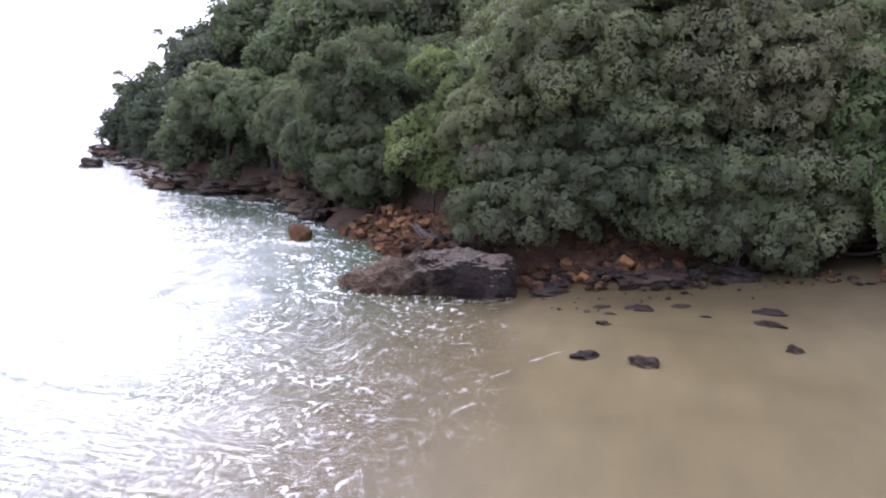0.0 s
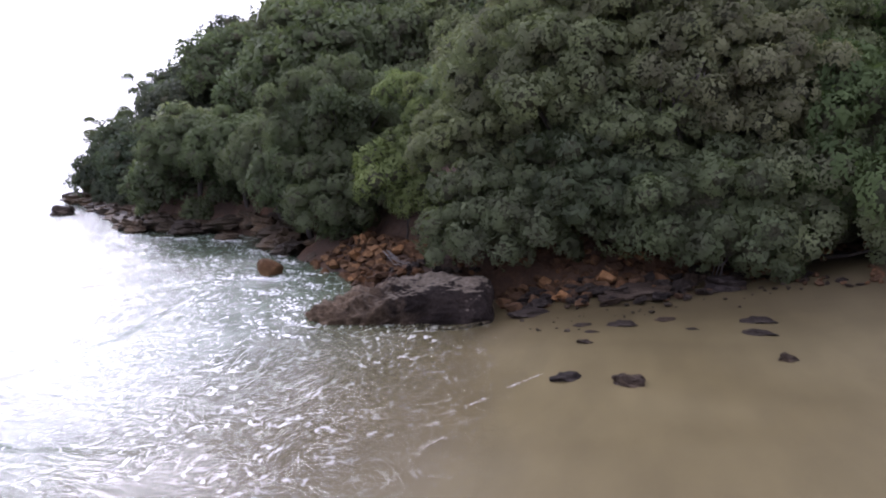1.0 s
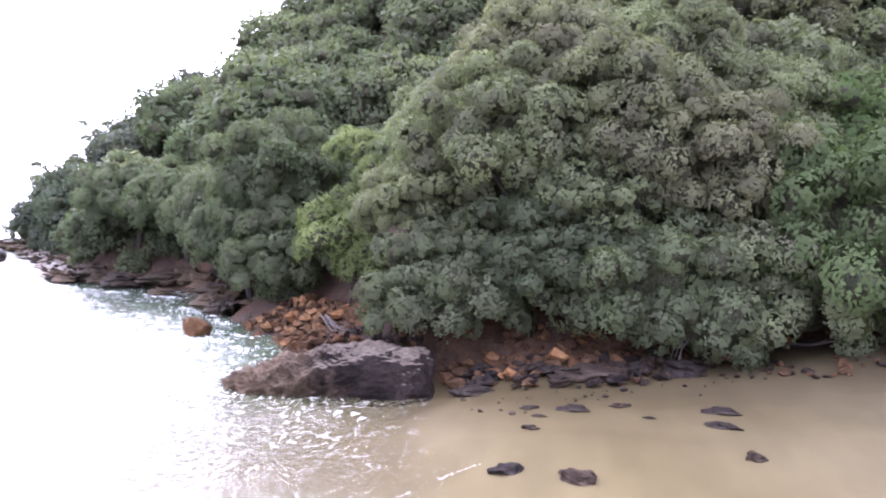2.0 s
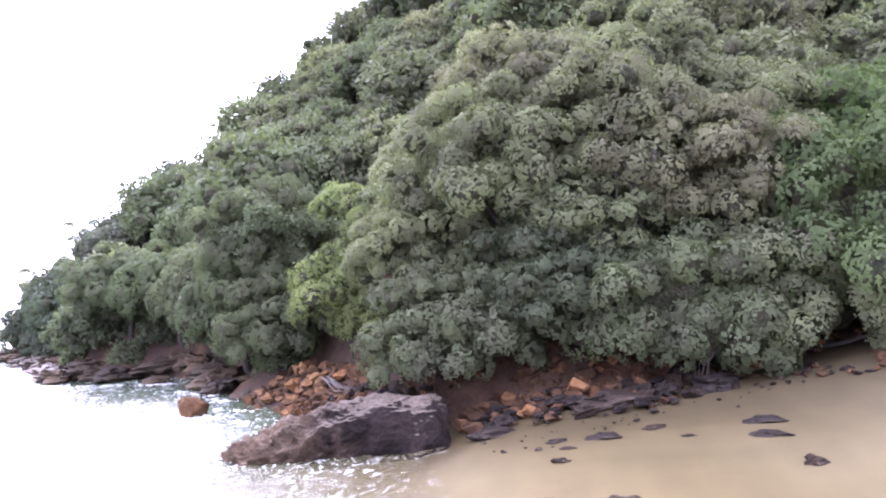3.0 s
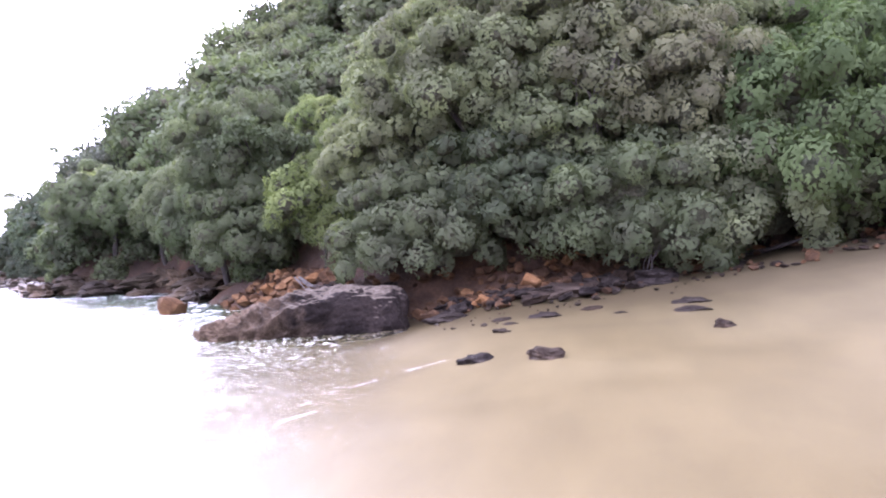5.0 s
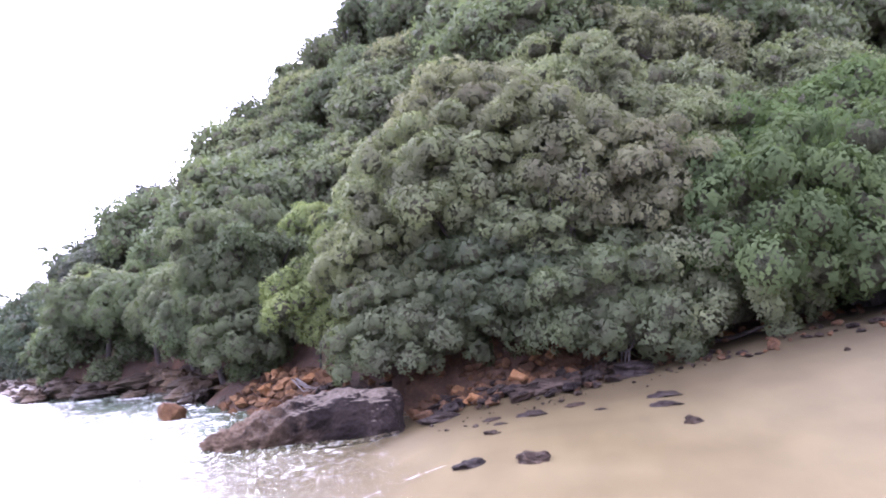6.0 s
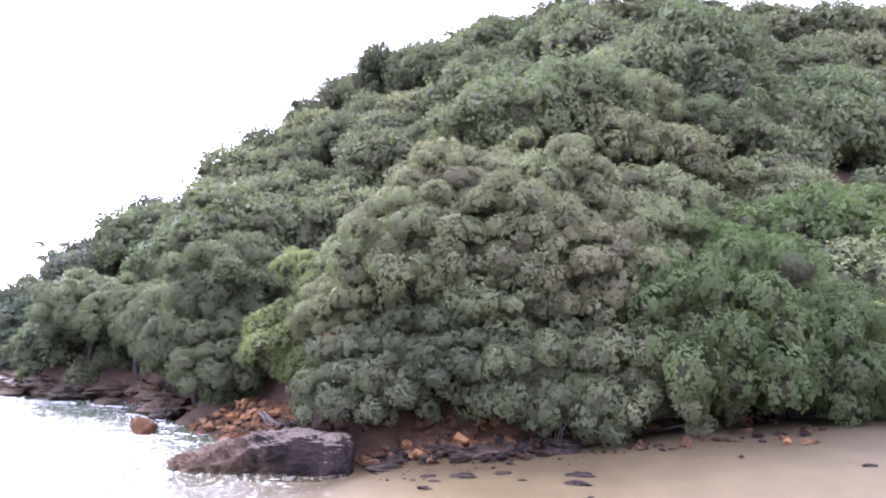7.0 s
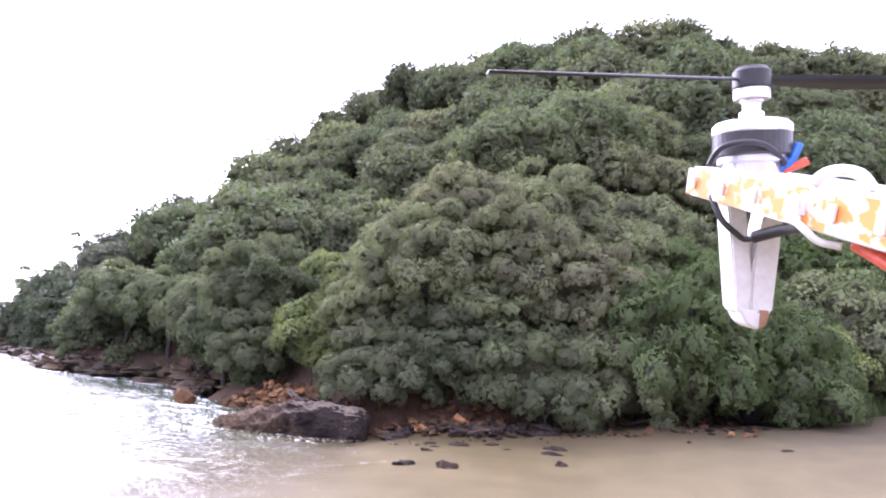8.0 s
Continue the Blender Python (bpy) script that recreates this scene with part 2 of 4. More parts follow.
def water_material():
    """Murky shallow sea: clear at the edge, green-brown further out, foam in streaks."""
    m, n, l, b = material("shallow_sea_water")
    geo = n.new("ShaderNodeNewGeometry")
    sep = n.new("ShaderNodeSeparateXYZ")
    l.new(geo.outputs["Position"], sep.inputs[0])
    patch = noise_node(n, l, 0.12, 4.0)
    chop = noise_node(n, l, 4.2, 6.0, squash=(0.6, 2.0, 1.0), distort=0.9, rough=0.62)
    swell = noise_node(n, l, 0.45, 3.0, squash=(1.6, 0.7, 1.0), distort=0.6)
    rise, strip, lift, bed, far = (n.new(k) for k in ("ShaderNodeMapRange", "ShaderNodeMapRange", "ShaderNodeMath", "ShaderNodeMath", "ShaderNodeMapRange"))
    for node, axis, lo, hi, end in ((rise, "Y", 14.0, 20.0, 0.48), (strip, "X", -2.2, 0.4, 1.0)):
        l.new(sep.outputs[axis], node.inputs["Value"])
        node.inputs["From Min"].default_value, node.inputs["From Max"].default_value, node.inputs["To Max"].default_value = lo, hi, end
    lift.operation, bed.operation = "MULTIPLY", "MULTIPLY_ADD"
    l.new(rise.outputs[0], lift.inputs[0])
    l.new(strip.outputs[0], lift.inputs[1])
    l.new(sep.outputs["X"], bed.inputs[0])
    bed.inputs[1].default_value = 0.0622
    l.new(lift.outputs[0], bed.inputs[2])
    far.inputs["From Min"].default_value, far.inputs["From Max"].default_value = 0.0, -0.5
    l.new(bed.outputs[0], far.inputs["Value"])
    body = ramp(n, l, far.outputs[0], [(0.0, (0.150, 0.118, 0.064)), (0.35, (0.125, 0.110, 0.058)), (1.0, (0.066, 0.092, 0.056))])
    body = mix(n, l, 0.5, body, ramp(n, l, patch, [(0.35, grey(0.75)), (0.65, grey(1.25))]), "MULTIPLY")
    lace = noise_node(n, l, 3.0, 8.0, squash=(1.3, 1.0, 1.0), distort=1.6, rough=0.62)
    area = noise_node(n, l, 0.35, 3.0)
    foam = ramp(n, l, lace, [(0.588, grey(0)), (0.62, grey(1))])
    foam = mix(n, l, 1.0, foam, ramp(n, l, area, [(0.34, grey(0.0)), (0.54, grey(1))]), "MULTIPLY")
    surf = ramp(n, l, far.outputs[0], [(0.02, grey(0)), (0.12, grey(1.0))])
    foam = mix(n, l, 1.0, foam, surf, "MULTIPLY")
    l.new(mix(n, l, foam, body, (0.8, 0.8, 0.78)), b.inputs["Base Color"])
    l.new(ramp(n, l, foam, [(0.0, grey(0.08)), (1.0, grey(0.8))]), b.inputs["Roughness"])
    b.inputs["IOR"].default_value = 1.33
    first = bump(n, l, b, swell, 0.45, 0.25)
    bump(n, l, b, chop, 0.75, 0.043, first)
    clear = n.new("ShaderNodeBsdfTransparent")
    depth = ramp(n, l, far.outputs[0], [(0.0, grey(0.0)), (0.15, grey(0.22)), (0.5, grey(0.75)), (1.0, grey(0.96))])
    both = n.new("ShaderNodeMixShader")
    l.new(depth, both.inputs[0])
    l.new(clear.outputs[0], both.inputs[1])
    l.new(b.outputs[0], both.inputs[2])
    l.new(both.outputs[0], n["Material Output"].inputs["Surface"])
    return m


def foam_material():
    m, n, l, b = material("sea_foam")
    f = noise_node(n, l, 8.0, 6.0, rough=0.7)
    l.new(ramp(n, l, f, [(0.3, grey(0.65)), (0.7, grey(0.85))]), b.inputs["Base Color"])
    b.inputs["Roughness"].default_value = 0.7
    bump(n, l, b, f, 0.5, 0.02)
    return m


SAND, SOIL, WATER, FOAM = sand_material(), soil_material(), water_material(), foam_material()


# ---- mesh helpers ----
def mesh_from(name, verts, faces, mats, index=None, smooth=False):
    me = bpy.data.meshes.new(name)
    me.from_pydata([tuple(v) for v in np.asarray(verts, float)], [], [tuple(int(i) for i in f) for f in faces])
    for m in mats:
        me.materials.append(m)
    if index is not None:
        me.polygons.foreach_set("material_index", np.asarray(index, np.int32))
    if smooth:
        me.polygons.foreach_set("use_smooth", np.ones(len(me.polygons), bool))
    me.update()
    return me


def part(name, data, parent, label=""):
    ob = new(name, data)
    ob.parent = parent
    if label:
        tagged(ob, label)
    return ob


def ico(level):
    bm = bmesh.new()
    bmesh.ops.create_icosphere(bm, subdivisions=level, radius=1.0)
    v = np.array([p.co[:] for p in bm.verts])
    f = [[p.index for p in q.verts] for q in bm.faces]
    bm.free()
    return v, np.array(f)


def fnoise(p, scale, seed=0.0):
    return np.array([noise.noise(Vector((x * scale + seed, y * scale - seed, z * scale + 2 * seed))) for x, y, z in p])


def tube(points, radii, sides=8):
    """Verts and quads of a tapered tube along points."""
    pts = [Vector(p) for p in points]
    vs, fs = [], []
    for i, p in enumerate(pts):
        d = (pts[min(i + 1, len(pts) - 1)] - pts[max(i - 1, 0)]).normalized()
        u = d.cross(Vector((0.3, 0.9, 0.2))).normalized()
        w = d.cross(u)
        for k in range(sides):
            t = 2 * math.pi * k / sides
            vs.append(p + (u * math.cos(t) + w * math.sin(t)) * radii[i])
    for i in range(len(pts) - 1):
        for k in range(sides):
            a0, b0 = i * sides + k, i * sides + (k + 1) % sides
            fs.append((a0, b0, b0 + sides, a0 + sides))
    return np.array([v[:] for v in vs]), fs


# ---- the lie of the land ----
FOOT = np.array([(-40, 140), (-58, 104), (-63, 84), (-60, 71), (-55, 64.5), (-46, 55.5), (-39, 50.5), (-29, 39.5), (-21, 37.0), (-14.5, 33.0), (-10.0, 28.5),
                 (-6.5, 25.3), (-4.2, 22.2), (-0.5, 20.9), (2.0, 21.0), (6.0, 22.0), (10.0, 24.5), (14.0, 26.5), (20.0, 29.0), (32.0, 33.0), (60.0, 40.0), (120.0, 60.0)])


def inland(x, y):
    """Distance behind the foot of the bank; minus: in front of it."""
    x, y = np.atleast_1d(np.asarray(x, float)), np.atleast_1d(np.asarray(y, float))
    best = np.full(x.shape, 1e9)
    sign = np.ones(x.shape)
    for (x0, y0), (x1, y1) in zip(FOOT[:-1], FOOT[1:]):
        dx, dy = x1 - x0, y1 - y0
        t = np.clip(((x - x0) * dx + (y - y0) * dy) / (dx * dx + dy * dy), 0, 1)
        d = np.hypot(x - x0 - t * dx, y - y0 - t * dy)
        s = np.where(dx * (y - y0) - dy * (x - x0) > 0, 1.0, -1.0)
        near = d < best - 1e-9
        best, sign = np.where(near, d, best), np.where(near, s, sign)
    return best * sign


def beach(x, y):
    """Gently rising towards the bank and up the beach; sinks under the sea."""
    x, y = np.asarray(x, float), np.asarray(y, float)
    up = np.interp(x, [-40, 0, 5, 11, 26], [-2.5, -0.01, 0.29, 1.25, 3.4])
    return up + 0.08 * np.clip(y - 14, 0, 6) * np.clip((x + 2.2) / 2.6, 0, 1) * np.clip((14 - x) / 6, 0, 1)


def land(x, y):
    d = inland(x, y)
    base = beach(x, y)
    d0 = np.clip(d, 0, None)
    bank = np.maximum(base, 0.35) + np.minimum(d0 * 1.1, 1.6) + (0.70 - 0.12 * np.clip((-12 - x) / 20, 0, 1)) * np.clip(d0 - 0.8, 0, 17) + 0.95 * np.clip(d0 - 17.8, 0, 30) + 0.10 * np.clip(d0 - 47, 0, 200)
    spur = np.abs((x - 0.5) * 0.93 - (np.asarray(y) - 21) * 0.36)
    rise = np.clip((d0 - 2) / 8, 0, 1) * np.clip((34 - d0) / 16, 0, 1)
    gully = np.abs((x + 6.8) * 0.97 - (np.asarray(y) - 26) * 0.24)
    bank = bank + 4.5 * np.exp(-(spur / 6.5) ** 2) * rise - 3.5 * np.exp(-(gully / 2.6) ** 2) * rise
    bank = bank + 5.4 * np.exp(-((x + 42) / 10) ** 2) * np.clip((d0 - 4) / 7, 0, 1) * np.clip((24 - d0) / 10, 0, 1)
    bank = bank + -1.2 * np.exp(-((x + 58) / 6) ** 2) * np.clip(d0 / 4, 0, 1)
    bank = bank + (5.0 * np.exp(-((x + 28) / 9) ** 2)) * np.clip((d0 - 9) / 15, 0, 1) - 0.2 * np.clip((d0 - 26) / 16, 0, 1) - (1.0 * np.clip((x - 6) / 8, 0, 1) + 1.6 * np.clip((x - 17) / 8, 0, 1)) * np.clip((d0 - 20) / 15, 0, 1)
    return np.where(d > 0, bank, base)


def grid(name, xs, ys, heights, mat):
    nx, ny = len(xs), len(ys)
    gx, gy = np.meshgrid(xs, ys, indexing="ij")
    z = heights(gx.ravel(), gy.ravel())
    v = np.c_[gx.ravel(), gy.ravel(), z]
    i = np.arange(nx * ny).reshape(nx, ny)
    f = np.c_[i[:-1, :-1].ravel(), i[1:, :-1].ravel(), i[1:, 1:].ravel(), i[:-1, 1:].ravel()]
    return mesh_from(name, v, f, [mat], smooth=True)


def spaced(*stretches):
    return np.unique(np.concatenate([np.linspace(a0, b0, k) for a0, b0, k in stretches]))


def sand_height(x, y):
    z = beach(x, y)
    p = np.c_[x, y, np.zeros(len(x))]
    near = (np.abs(x) < 40) & (y < 60) & (y > -30)
    rough = np.zeros(len(x))
    rough[near] = 0.05 * fnoise(p[near], 0.35) + 0.015 * fnoise(p[near], 1.7, 3.0)
    d = inland(x, y)
    return z + rough - np.clip(d - 1.0, 0, 3) * 0.4


ground = new("ground", grid("ground", spaced((-1500, -60, 12), (-60, -20, 20), (-20, 20, 110), (20, 60, 20), (60, 1500, 10)),
                            spaced((-1500, -30, 10), (-30, 0, 25), (0, 32, 90), (32, 80, 20), (80, 1500, 10)), sand_height, SAND))
tagged(ground, "smooth wet brown sand sloping down under the sea", "sand", kind="structure")


def hill_height(x, y):
    d = inland(x, y)
    z = land(x, y)
    p = np.c_[x, y, np.zeros(len(x))]
    z = z + np.where(d > 0, 1.2 * fnoise(p, 0.12) + 0.35 * fnoise(p, 0.6, 5.0), 0) * np.clip(d / 4, 0, 1)
    cove = (x > -12.5) & (x < -3.0) & (d <= 0) & (d > -2.8)
    z = np.where(cove, -0.45 + 0.5 * (2.8 + d), z)
    return np.where((d > -0.6) | cove, z + np.where(d < 0, 0.1, 0.0), -4.0)


hill = new("hillside", grid("hillside", spaced((-75, -20, 70), (-20, 22, 84), (22, 120, 50)), spaced((18, 45, 68), (45, 150, 75)), hill_height, SOIL))
tagged(hill, "steep hillside of red-brown clay and leaf litter under trees", "hillside", kind="structure")


# ---- the sea ----
def sea_height(x, y):
    """Low swell with one breaking wave that runs in towards the beach."""
    p = np.c_[x, y, np.zeros(len(x))]
    z = np.zeros(len(x))
    near = (x > -45) & (x < 6) & (y > -15) & (y < 60)
    q = p[near]
    crest = -10.4 - 1.6 * np.tanh((q[:, 1] - 11.7) / 6) + 0.25 * np.sin(q[:, 1] * 0.9)
    behind = np.where(q[:, 0] > crest, 0.22, 1.3)
    z[near] = 0.05 * fnoise(q, 0.5) + 0.025 * fnoise(q, 1.4, 2.0) + 0.06 * np.clip(1 + 0.9 * fnoise(q, 0.7, 9.0), 0.2, 2) * np.clip((21 - q[:, 1]) / 6, 0, 1) * np.exp(-((q[:, 0] - crest) / behind) ** 2)
    low = 9.3 + 0.04 * (q[:, 0] + 7) + 0.1 * np.sin(q[:, 0])
    z[near] += 0.055 * np.exp(-((q[:, 1] - low) / np.where(q[:, 1] > low, 0.6, 0.13)) ** 2) * (q[:, 0] < -3.2)
    return z


water = new("sea_water", grid("sea_water", spaced((-2500, -60, 10), (-60, -25, 30), (-25, -13, 40), (-13, -9, 60), (-9, 2.2, 80)), spaced((-800, -20, 10), (-20, 7, 50), (7, 12, 90), (12, 32, 90), (32, 70, 40), (70, 2500, 12)), sea_height, WATER))
tagged(water, "shallow murky green-brown sea with glare and foam", "sea", kind="structure")


# ---- rocks ----
def rock_mesh(name, mat, seed, size, level=3, cuts=9, jag=0.10, bed=0.008, deep=(0.55, 0.9)):
    """A boulder: a ball cut by random planes, then worn by noise."""
    rng = np.random.default_rng(seed)
    v, f = ico(level)
    for _ in range(cuts):
        nrm = rng.normal(size=3)
        nrm /= np.linalg.norm(nrm)
        d = rng.uniform(*deep)
        over = np.clip(v @ nrm - d, 0, None)
        v = v - over[:, None] * nrm
    v = v * (1 + jag * fnoise(v, 1.6, seed * 1.7)[:, None] + 0.4 * jag * fnoise(v, 4.5, seed * 0.9)[:, None])
    if level > 3:     # bedding steps and chips
        step = np.sin(v[:, 2] * 17 + 2.5 * fnoise(v, 1.1, seed * 0.3))
        v = v * (1 + np.array([1.0, 1.0, 0.3]) * (bed * np.tanh(2.5 * step) + 0.10 * jag * fnoise(v, 9.5, seed * 0.5) - 0.14 * jag * np.abs(fnoise(v, 6.0, seed * 0.8)))[:, None])
    v = v * np.array(size) * 0.5
    return mesh_from(name, v, f, [mat], smooth=False)


def rock_thing(name, data, x, y, z, turn, label, group="", tilt=(0, 0), scale=1.0):
    ob = new(name, data)
    ob.matrix_world = pose(x, y, z, tilt[0], tilt[1], turn) @ Matrix.Scale(scale, 4)
    tagged(ob, label, "rock", group)
    return ob


def big_boulder():
    """Long low block: steep dark face, sloping pale bedded top, broken brown toe in the sea."""
    k = 96
    side = np.tan(np.linspace(-1, 1, k + 1) * math.pi / 4)
    ga, gb = (g.ravel() for g in np.meshgrid(side, side, indexing="ij"))
    one = np.ones_like(ga)
    cube = np.concatenate([np.c_[one, ga, gb], np.c_[-one, gb, ga], np.c_[gb, one, ga], np.c_[ga, -one, gb], np.c_[ga, gb, one], np.c_[gb, ga, -one]])
    i0 = np.arange((k + 1) ** 2).reshape(k + 1, k + 1)
    one_side = np.c_[i0[:-1, :-1].ravel(), i0[1:, :-1].ravel(), i0[1:, 1:].ravel(), i0[:-1, 1:].ravel()]
    f = np.concatenate([one_side + m * (k + 1) ** 2 for m in range(6)])
    kept, back_to = np.unique(np.round(cube, 5), axis=0, return_inverse=True)
    f = back_to.reshape(-1)[f]
    s = kept / (np.abs(kept) ** 4.5).sum(axis=1, keepdims=True) ** (1 / 4.5)
    v = kept
    x, y, z = s[:, 0], s[:, 1], s[:, 2]
    t = (x + 1) / 2
    height = np.interp(t, [0, 0.06, 0.14, 0.25, 0.45, 0.75, 0.93, 1.0], [0.12, 0.28, 0.42, 0.58, 0.80, 1.0, 1.04, 0.95])
    back = np.interp(t, [0, 0.15, 0.5, 1.0], [0.7, 1.15, 1.45, 1.3])
    px_ = x * 2.45 - 0.22 * np.clip(1 - t * 4, 0, 1) * z
    py_ = np.where(y < 0, y * 0.85, y * back)
    pz_ = np.where(z > 0, z * height, z * 0.5)
    pz_ = pz_ + np.where(z > 0, 0.17 * y * np.clip(0.3 + t, 0, 1), 0)
    p = np.c_[px_, py_, pz_]
    # the face leans in towards the water at the landward end
    p[:, 1] += np.where(y < 0, 0.16 * np.clip(0.5 - pz_, 0, 1) * np.clip(t * 2 - 0.8, 0, 1), 0)
    toe = np.clip(1.35 - 2.2 * t, 0.0, 1.0)
    nrm = v / np.linalg.norm(v, axis=1, keepdims=True)
    p = p + nrm * (0.20 * fnoise(p, 0.9, 21.0) + 0.16 * fnoise(p, 1.9, 4.0))[:, None]
    # broken facets, smaller and sharper towards the toe
    cut = np.random.default_rng(12)
    for _ in range(44):
        at = np.array([cut.uniform(-2.6, 2.5), 0.0, 0.3])
        way = cut.normal(size=3) * np.array([0.9, 1.0, 0.8])
        way /= np.linalg.norm(way)
        span = cut.uniform(0.3, 0.6)
        near = np.exp(-((p[:, 0] - at[0]) / span) ** 2)
        reach = (p - at) @ way
        local = reach[near > 0.3]
        over = np.clip(reach - np.percentile(local, 95), 0, None) * near
        p = p - over[:, None] * way * 0.85
    chip = 1 - 2 * np.abs(fnoise(p, 2.6, 2.0))
    crumb = 1 - 2 * np.abs(fnoise(p, 6.5, 8.0))
    p = p + nrm * ((0.05 + 0.17 * toe) * (chip - 0.5) + (0.03 + 0.06 * toe) * (crumb - 0.5) + (0.02 + 0.035 * toe) * fnoise(p, 13.0, 6.0))[:, None]
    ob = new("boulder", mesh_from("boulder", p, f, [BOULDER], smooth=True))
    ob.matrix_world = pose(-4.22, 18.25, 0.0, 0, 0, 8)
    tagged(ob, "long dark boulder with pale top and broken brown toe in water", "boulder")
    return ob


big_boulder()

RUST = [rock_mesh("rust_rock", ROCK_RUST, 10 + i, (1, 0.85, 0.75), cuts=18, jag=0.09, deep=(0.42, 0.80)) for i in range(6)]
ORANGE = [rock_mesh("orange_rock", ROCK_ORANGE, 30 + i, (1, 0.85, 0.65), cuts=18, jag=0.09, deep=(0.42, 0.80)) for i in range(4)]
DARK = [rock_mesh("dark_rock", ROCK_DARK, 50 + i, (1, 0.7, 0.40), level=4, cuts=7, jag=0.42) for i in range(5)]
SHELF = [rock_mesh("shelf_rock", ROCK_SHELF, 90 + i, (1, 0.7, 0.45), level=4, jag=0.55, cuts=20, bed=0.05) for i in range(4)]
SLAB = [rock_mesh("dark_slab", ROCK_DARK, 70 + i, (1, 0.42, 0.20), level=4, jag=0.35) for i in range(4)]


def ground_z(x, y):
    return float(max(land(x, y)[0], beach(x, y)))


# rocks with a place of their own
ROCKS = [
    ("sea_rock", RUST[2], -11.4, 24.0, 0.22, 20, 1.4, "squarish brown rock standing in the shallow surf"),
    ("islet_rock", DARK[0], -47.5, 51.0, 0.25, 10, 2.6, "dark rock standing in the sea off the headland"),
    ("shelf_rock", SHELF[0], -57.5, 65.3, 0.5, 40, 5.5, "low tongue of dark rock running out from the headland"),
    ("shelf_rock", SHELF[1], -60.8, 68.0, 0.5, 55, 5.0, "low tongue of dark rock running out from the headland"),
    ("shelf_rock", SHELF[2], -54.0, 62.6, 0.4, 35, 4.2, "low tongue of dark rock running out from the headland"),
    ("shelf_rock", SHELF[3], -63.5, 70.5, 0.2, 30, 4.0, "low tongue of dark rock running out from the headland"),
    ("sand_rock", DARK[4], 0.56, 13.8, 0.03, 5, 0.58, "low dark rock half buried in wet sand"),
    ("sand_rock", DARK[0], 1.72, 13.5, 0.10, -8, 0.74, "low dark rock half buried in wet sand"),
    ("sand_rock", DARK[1], 0.78, 15.75, 0.19, 15, 0.40, "small dark rock on wet sand"),
    ("sand_rock", DARK[2], 4.6, 14.7, 0.34, -10, 0.48, "small dark rock on wet sand"),
    ("sand_rock", DARK[3], 10.6, 15.6, 1.22, -20, 0.4, "small dark rock on dry sand"),
]
for name, data, x, y, z, turn, size, label in ROCKS:
    rock_thing(name, data, x, y, z, turn, label, "rocks on the sand" if name == "sand_rock" else "rock ledges along the shore" if name == "shelf_rock" else "", scale=size)


# ---- trees ----
def crown_arrays(seed, rx, rz, cushions, rosettes, leaves, length, width, cushion_r, droop=-0.35, heart=True):
    """Leaves in rosettes, rosettes over small cushions, cushions in boughs over a dome; darker lumps inside as painted
    shade.
    """
    rng = np.random.default_rng(seed)
    i = np.arange(cushions) + 0.5
    zz = 1 - i / cushions * (1 - droop)
    ang = i * 2.39996 + rng.uniform(0, 6)
    ring = np.sqrt(np.clip(1 - zz * zz, 0, 1))
    c = np.c_[ring * np.cos(ang), ring * np.sin(ang), zz] + rng.normal(scale=0.07, size=(cushions, 3))
    out = c / np.linalg.norm(c, axis=1, keepdims=True)
    # boughs swell the dome into big uneven lumps
    bough = rng.normal(size=(11, 3))
    bough[:, 2] = np.abs(bough[:, 2]) - 0.3
    bough /= np.linalg.norm(bough, axis=1, keepdims=True)
    near = np.max(out @ bough.T, axis=1)
    swell = 0.80 + 0.26 * np.exp(-(np.arccos(np.clip(near, -1, 1)) / 0.36) ** 2)
    inner = np.arange(cushions) % 5 < 2
    reach = swell * rng.uniform(0.94, 1.08, cushions) * np.where(inner, 0.80, 1.0)
    c = out * reach[:, None] * np.array([rx - cushion_r * 0.6, rx - cushion_r * 0.6, rz - cushion_r * 0.4])
    rad = cushion_r * rng.uniform(0.62, 1.25, cushions)
    axis = out * 0.6 + np.array([0, 0, 0.7]) + rng.normal(scale=0.15, size=c.shape)
    axis /= np.linalg.norm(axis, axis=1, keepdims=True)
    e1 = np.cross(axis, np.array([0.3, 0.5, 0.1]))
    e1 /= np.linalg.norm(e1, axis=1, keepdims=True)
    e2 = np.cross(axis, e1)
    # rosettes over the upper part of each cushion
    k = (np.arange(rosettes) + 0.5) / rosettes
    h = np.clip(1.0 - 1.3 * k + rng.normal(scale=0.06, size=(cushions, rosettes)), -0.45, 1.0)
    t = np.arange(rosettes) * 2.39996 + rng.uniform(0, 6.28, (cushions, 1)) + rng.normal(scale=0.3, size=(cushions, rosettes))
    w = np.sqrt(1 - h * h)
    d = (w * np.cos(t))[..., None] * e1[:, None, :] + (w * np.sin(t))[..., None] * e2[:, None, :] + h[..., None] * axis[:, None, :]
    lump = 1 + 0.16 * np.sin(3 * t + rng.uniform(0, 6, (cushions, 1))) * w + rng.normal(scale=0.07, size=t.shape)
    tp = c[:, None, :] + (d - 0.25 * h[..., None] * axis[:, None, :]) * rad[:, None, None] * lump[..., None]
    tp, td = tp.reshape(-1, 3), d.reshape(-1, 3)
    td = td + np.array([0, 0, 0.2])
    td /= np.linalg.norm(td, axis=1, keepdims=True)
    n = len(tp)
    # leaves spread out from each rosette's heart
    g = rng.normal(size=(n, leaves, 3))
    g -= (g * td[:, None, :]).sum(axis=2, keepdims=True) * td[:, None, :]
    g /= np.linalg.norm(g, axis=2, keepdims=True) + 1e-9
    g = g + td[:, None, :] * rng.uniform(-0.3, 0.8, (n, leaves, 1))
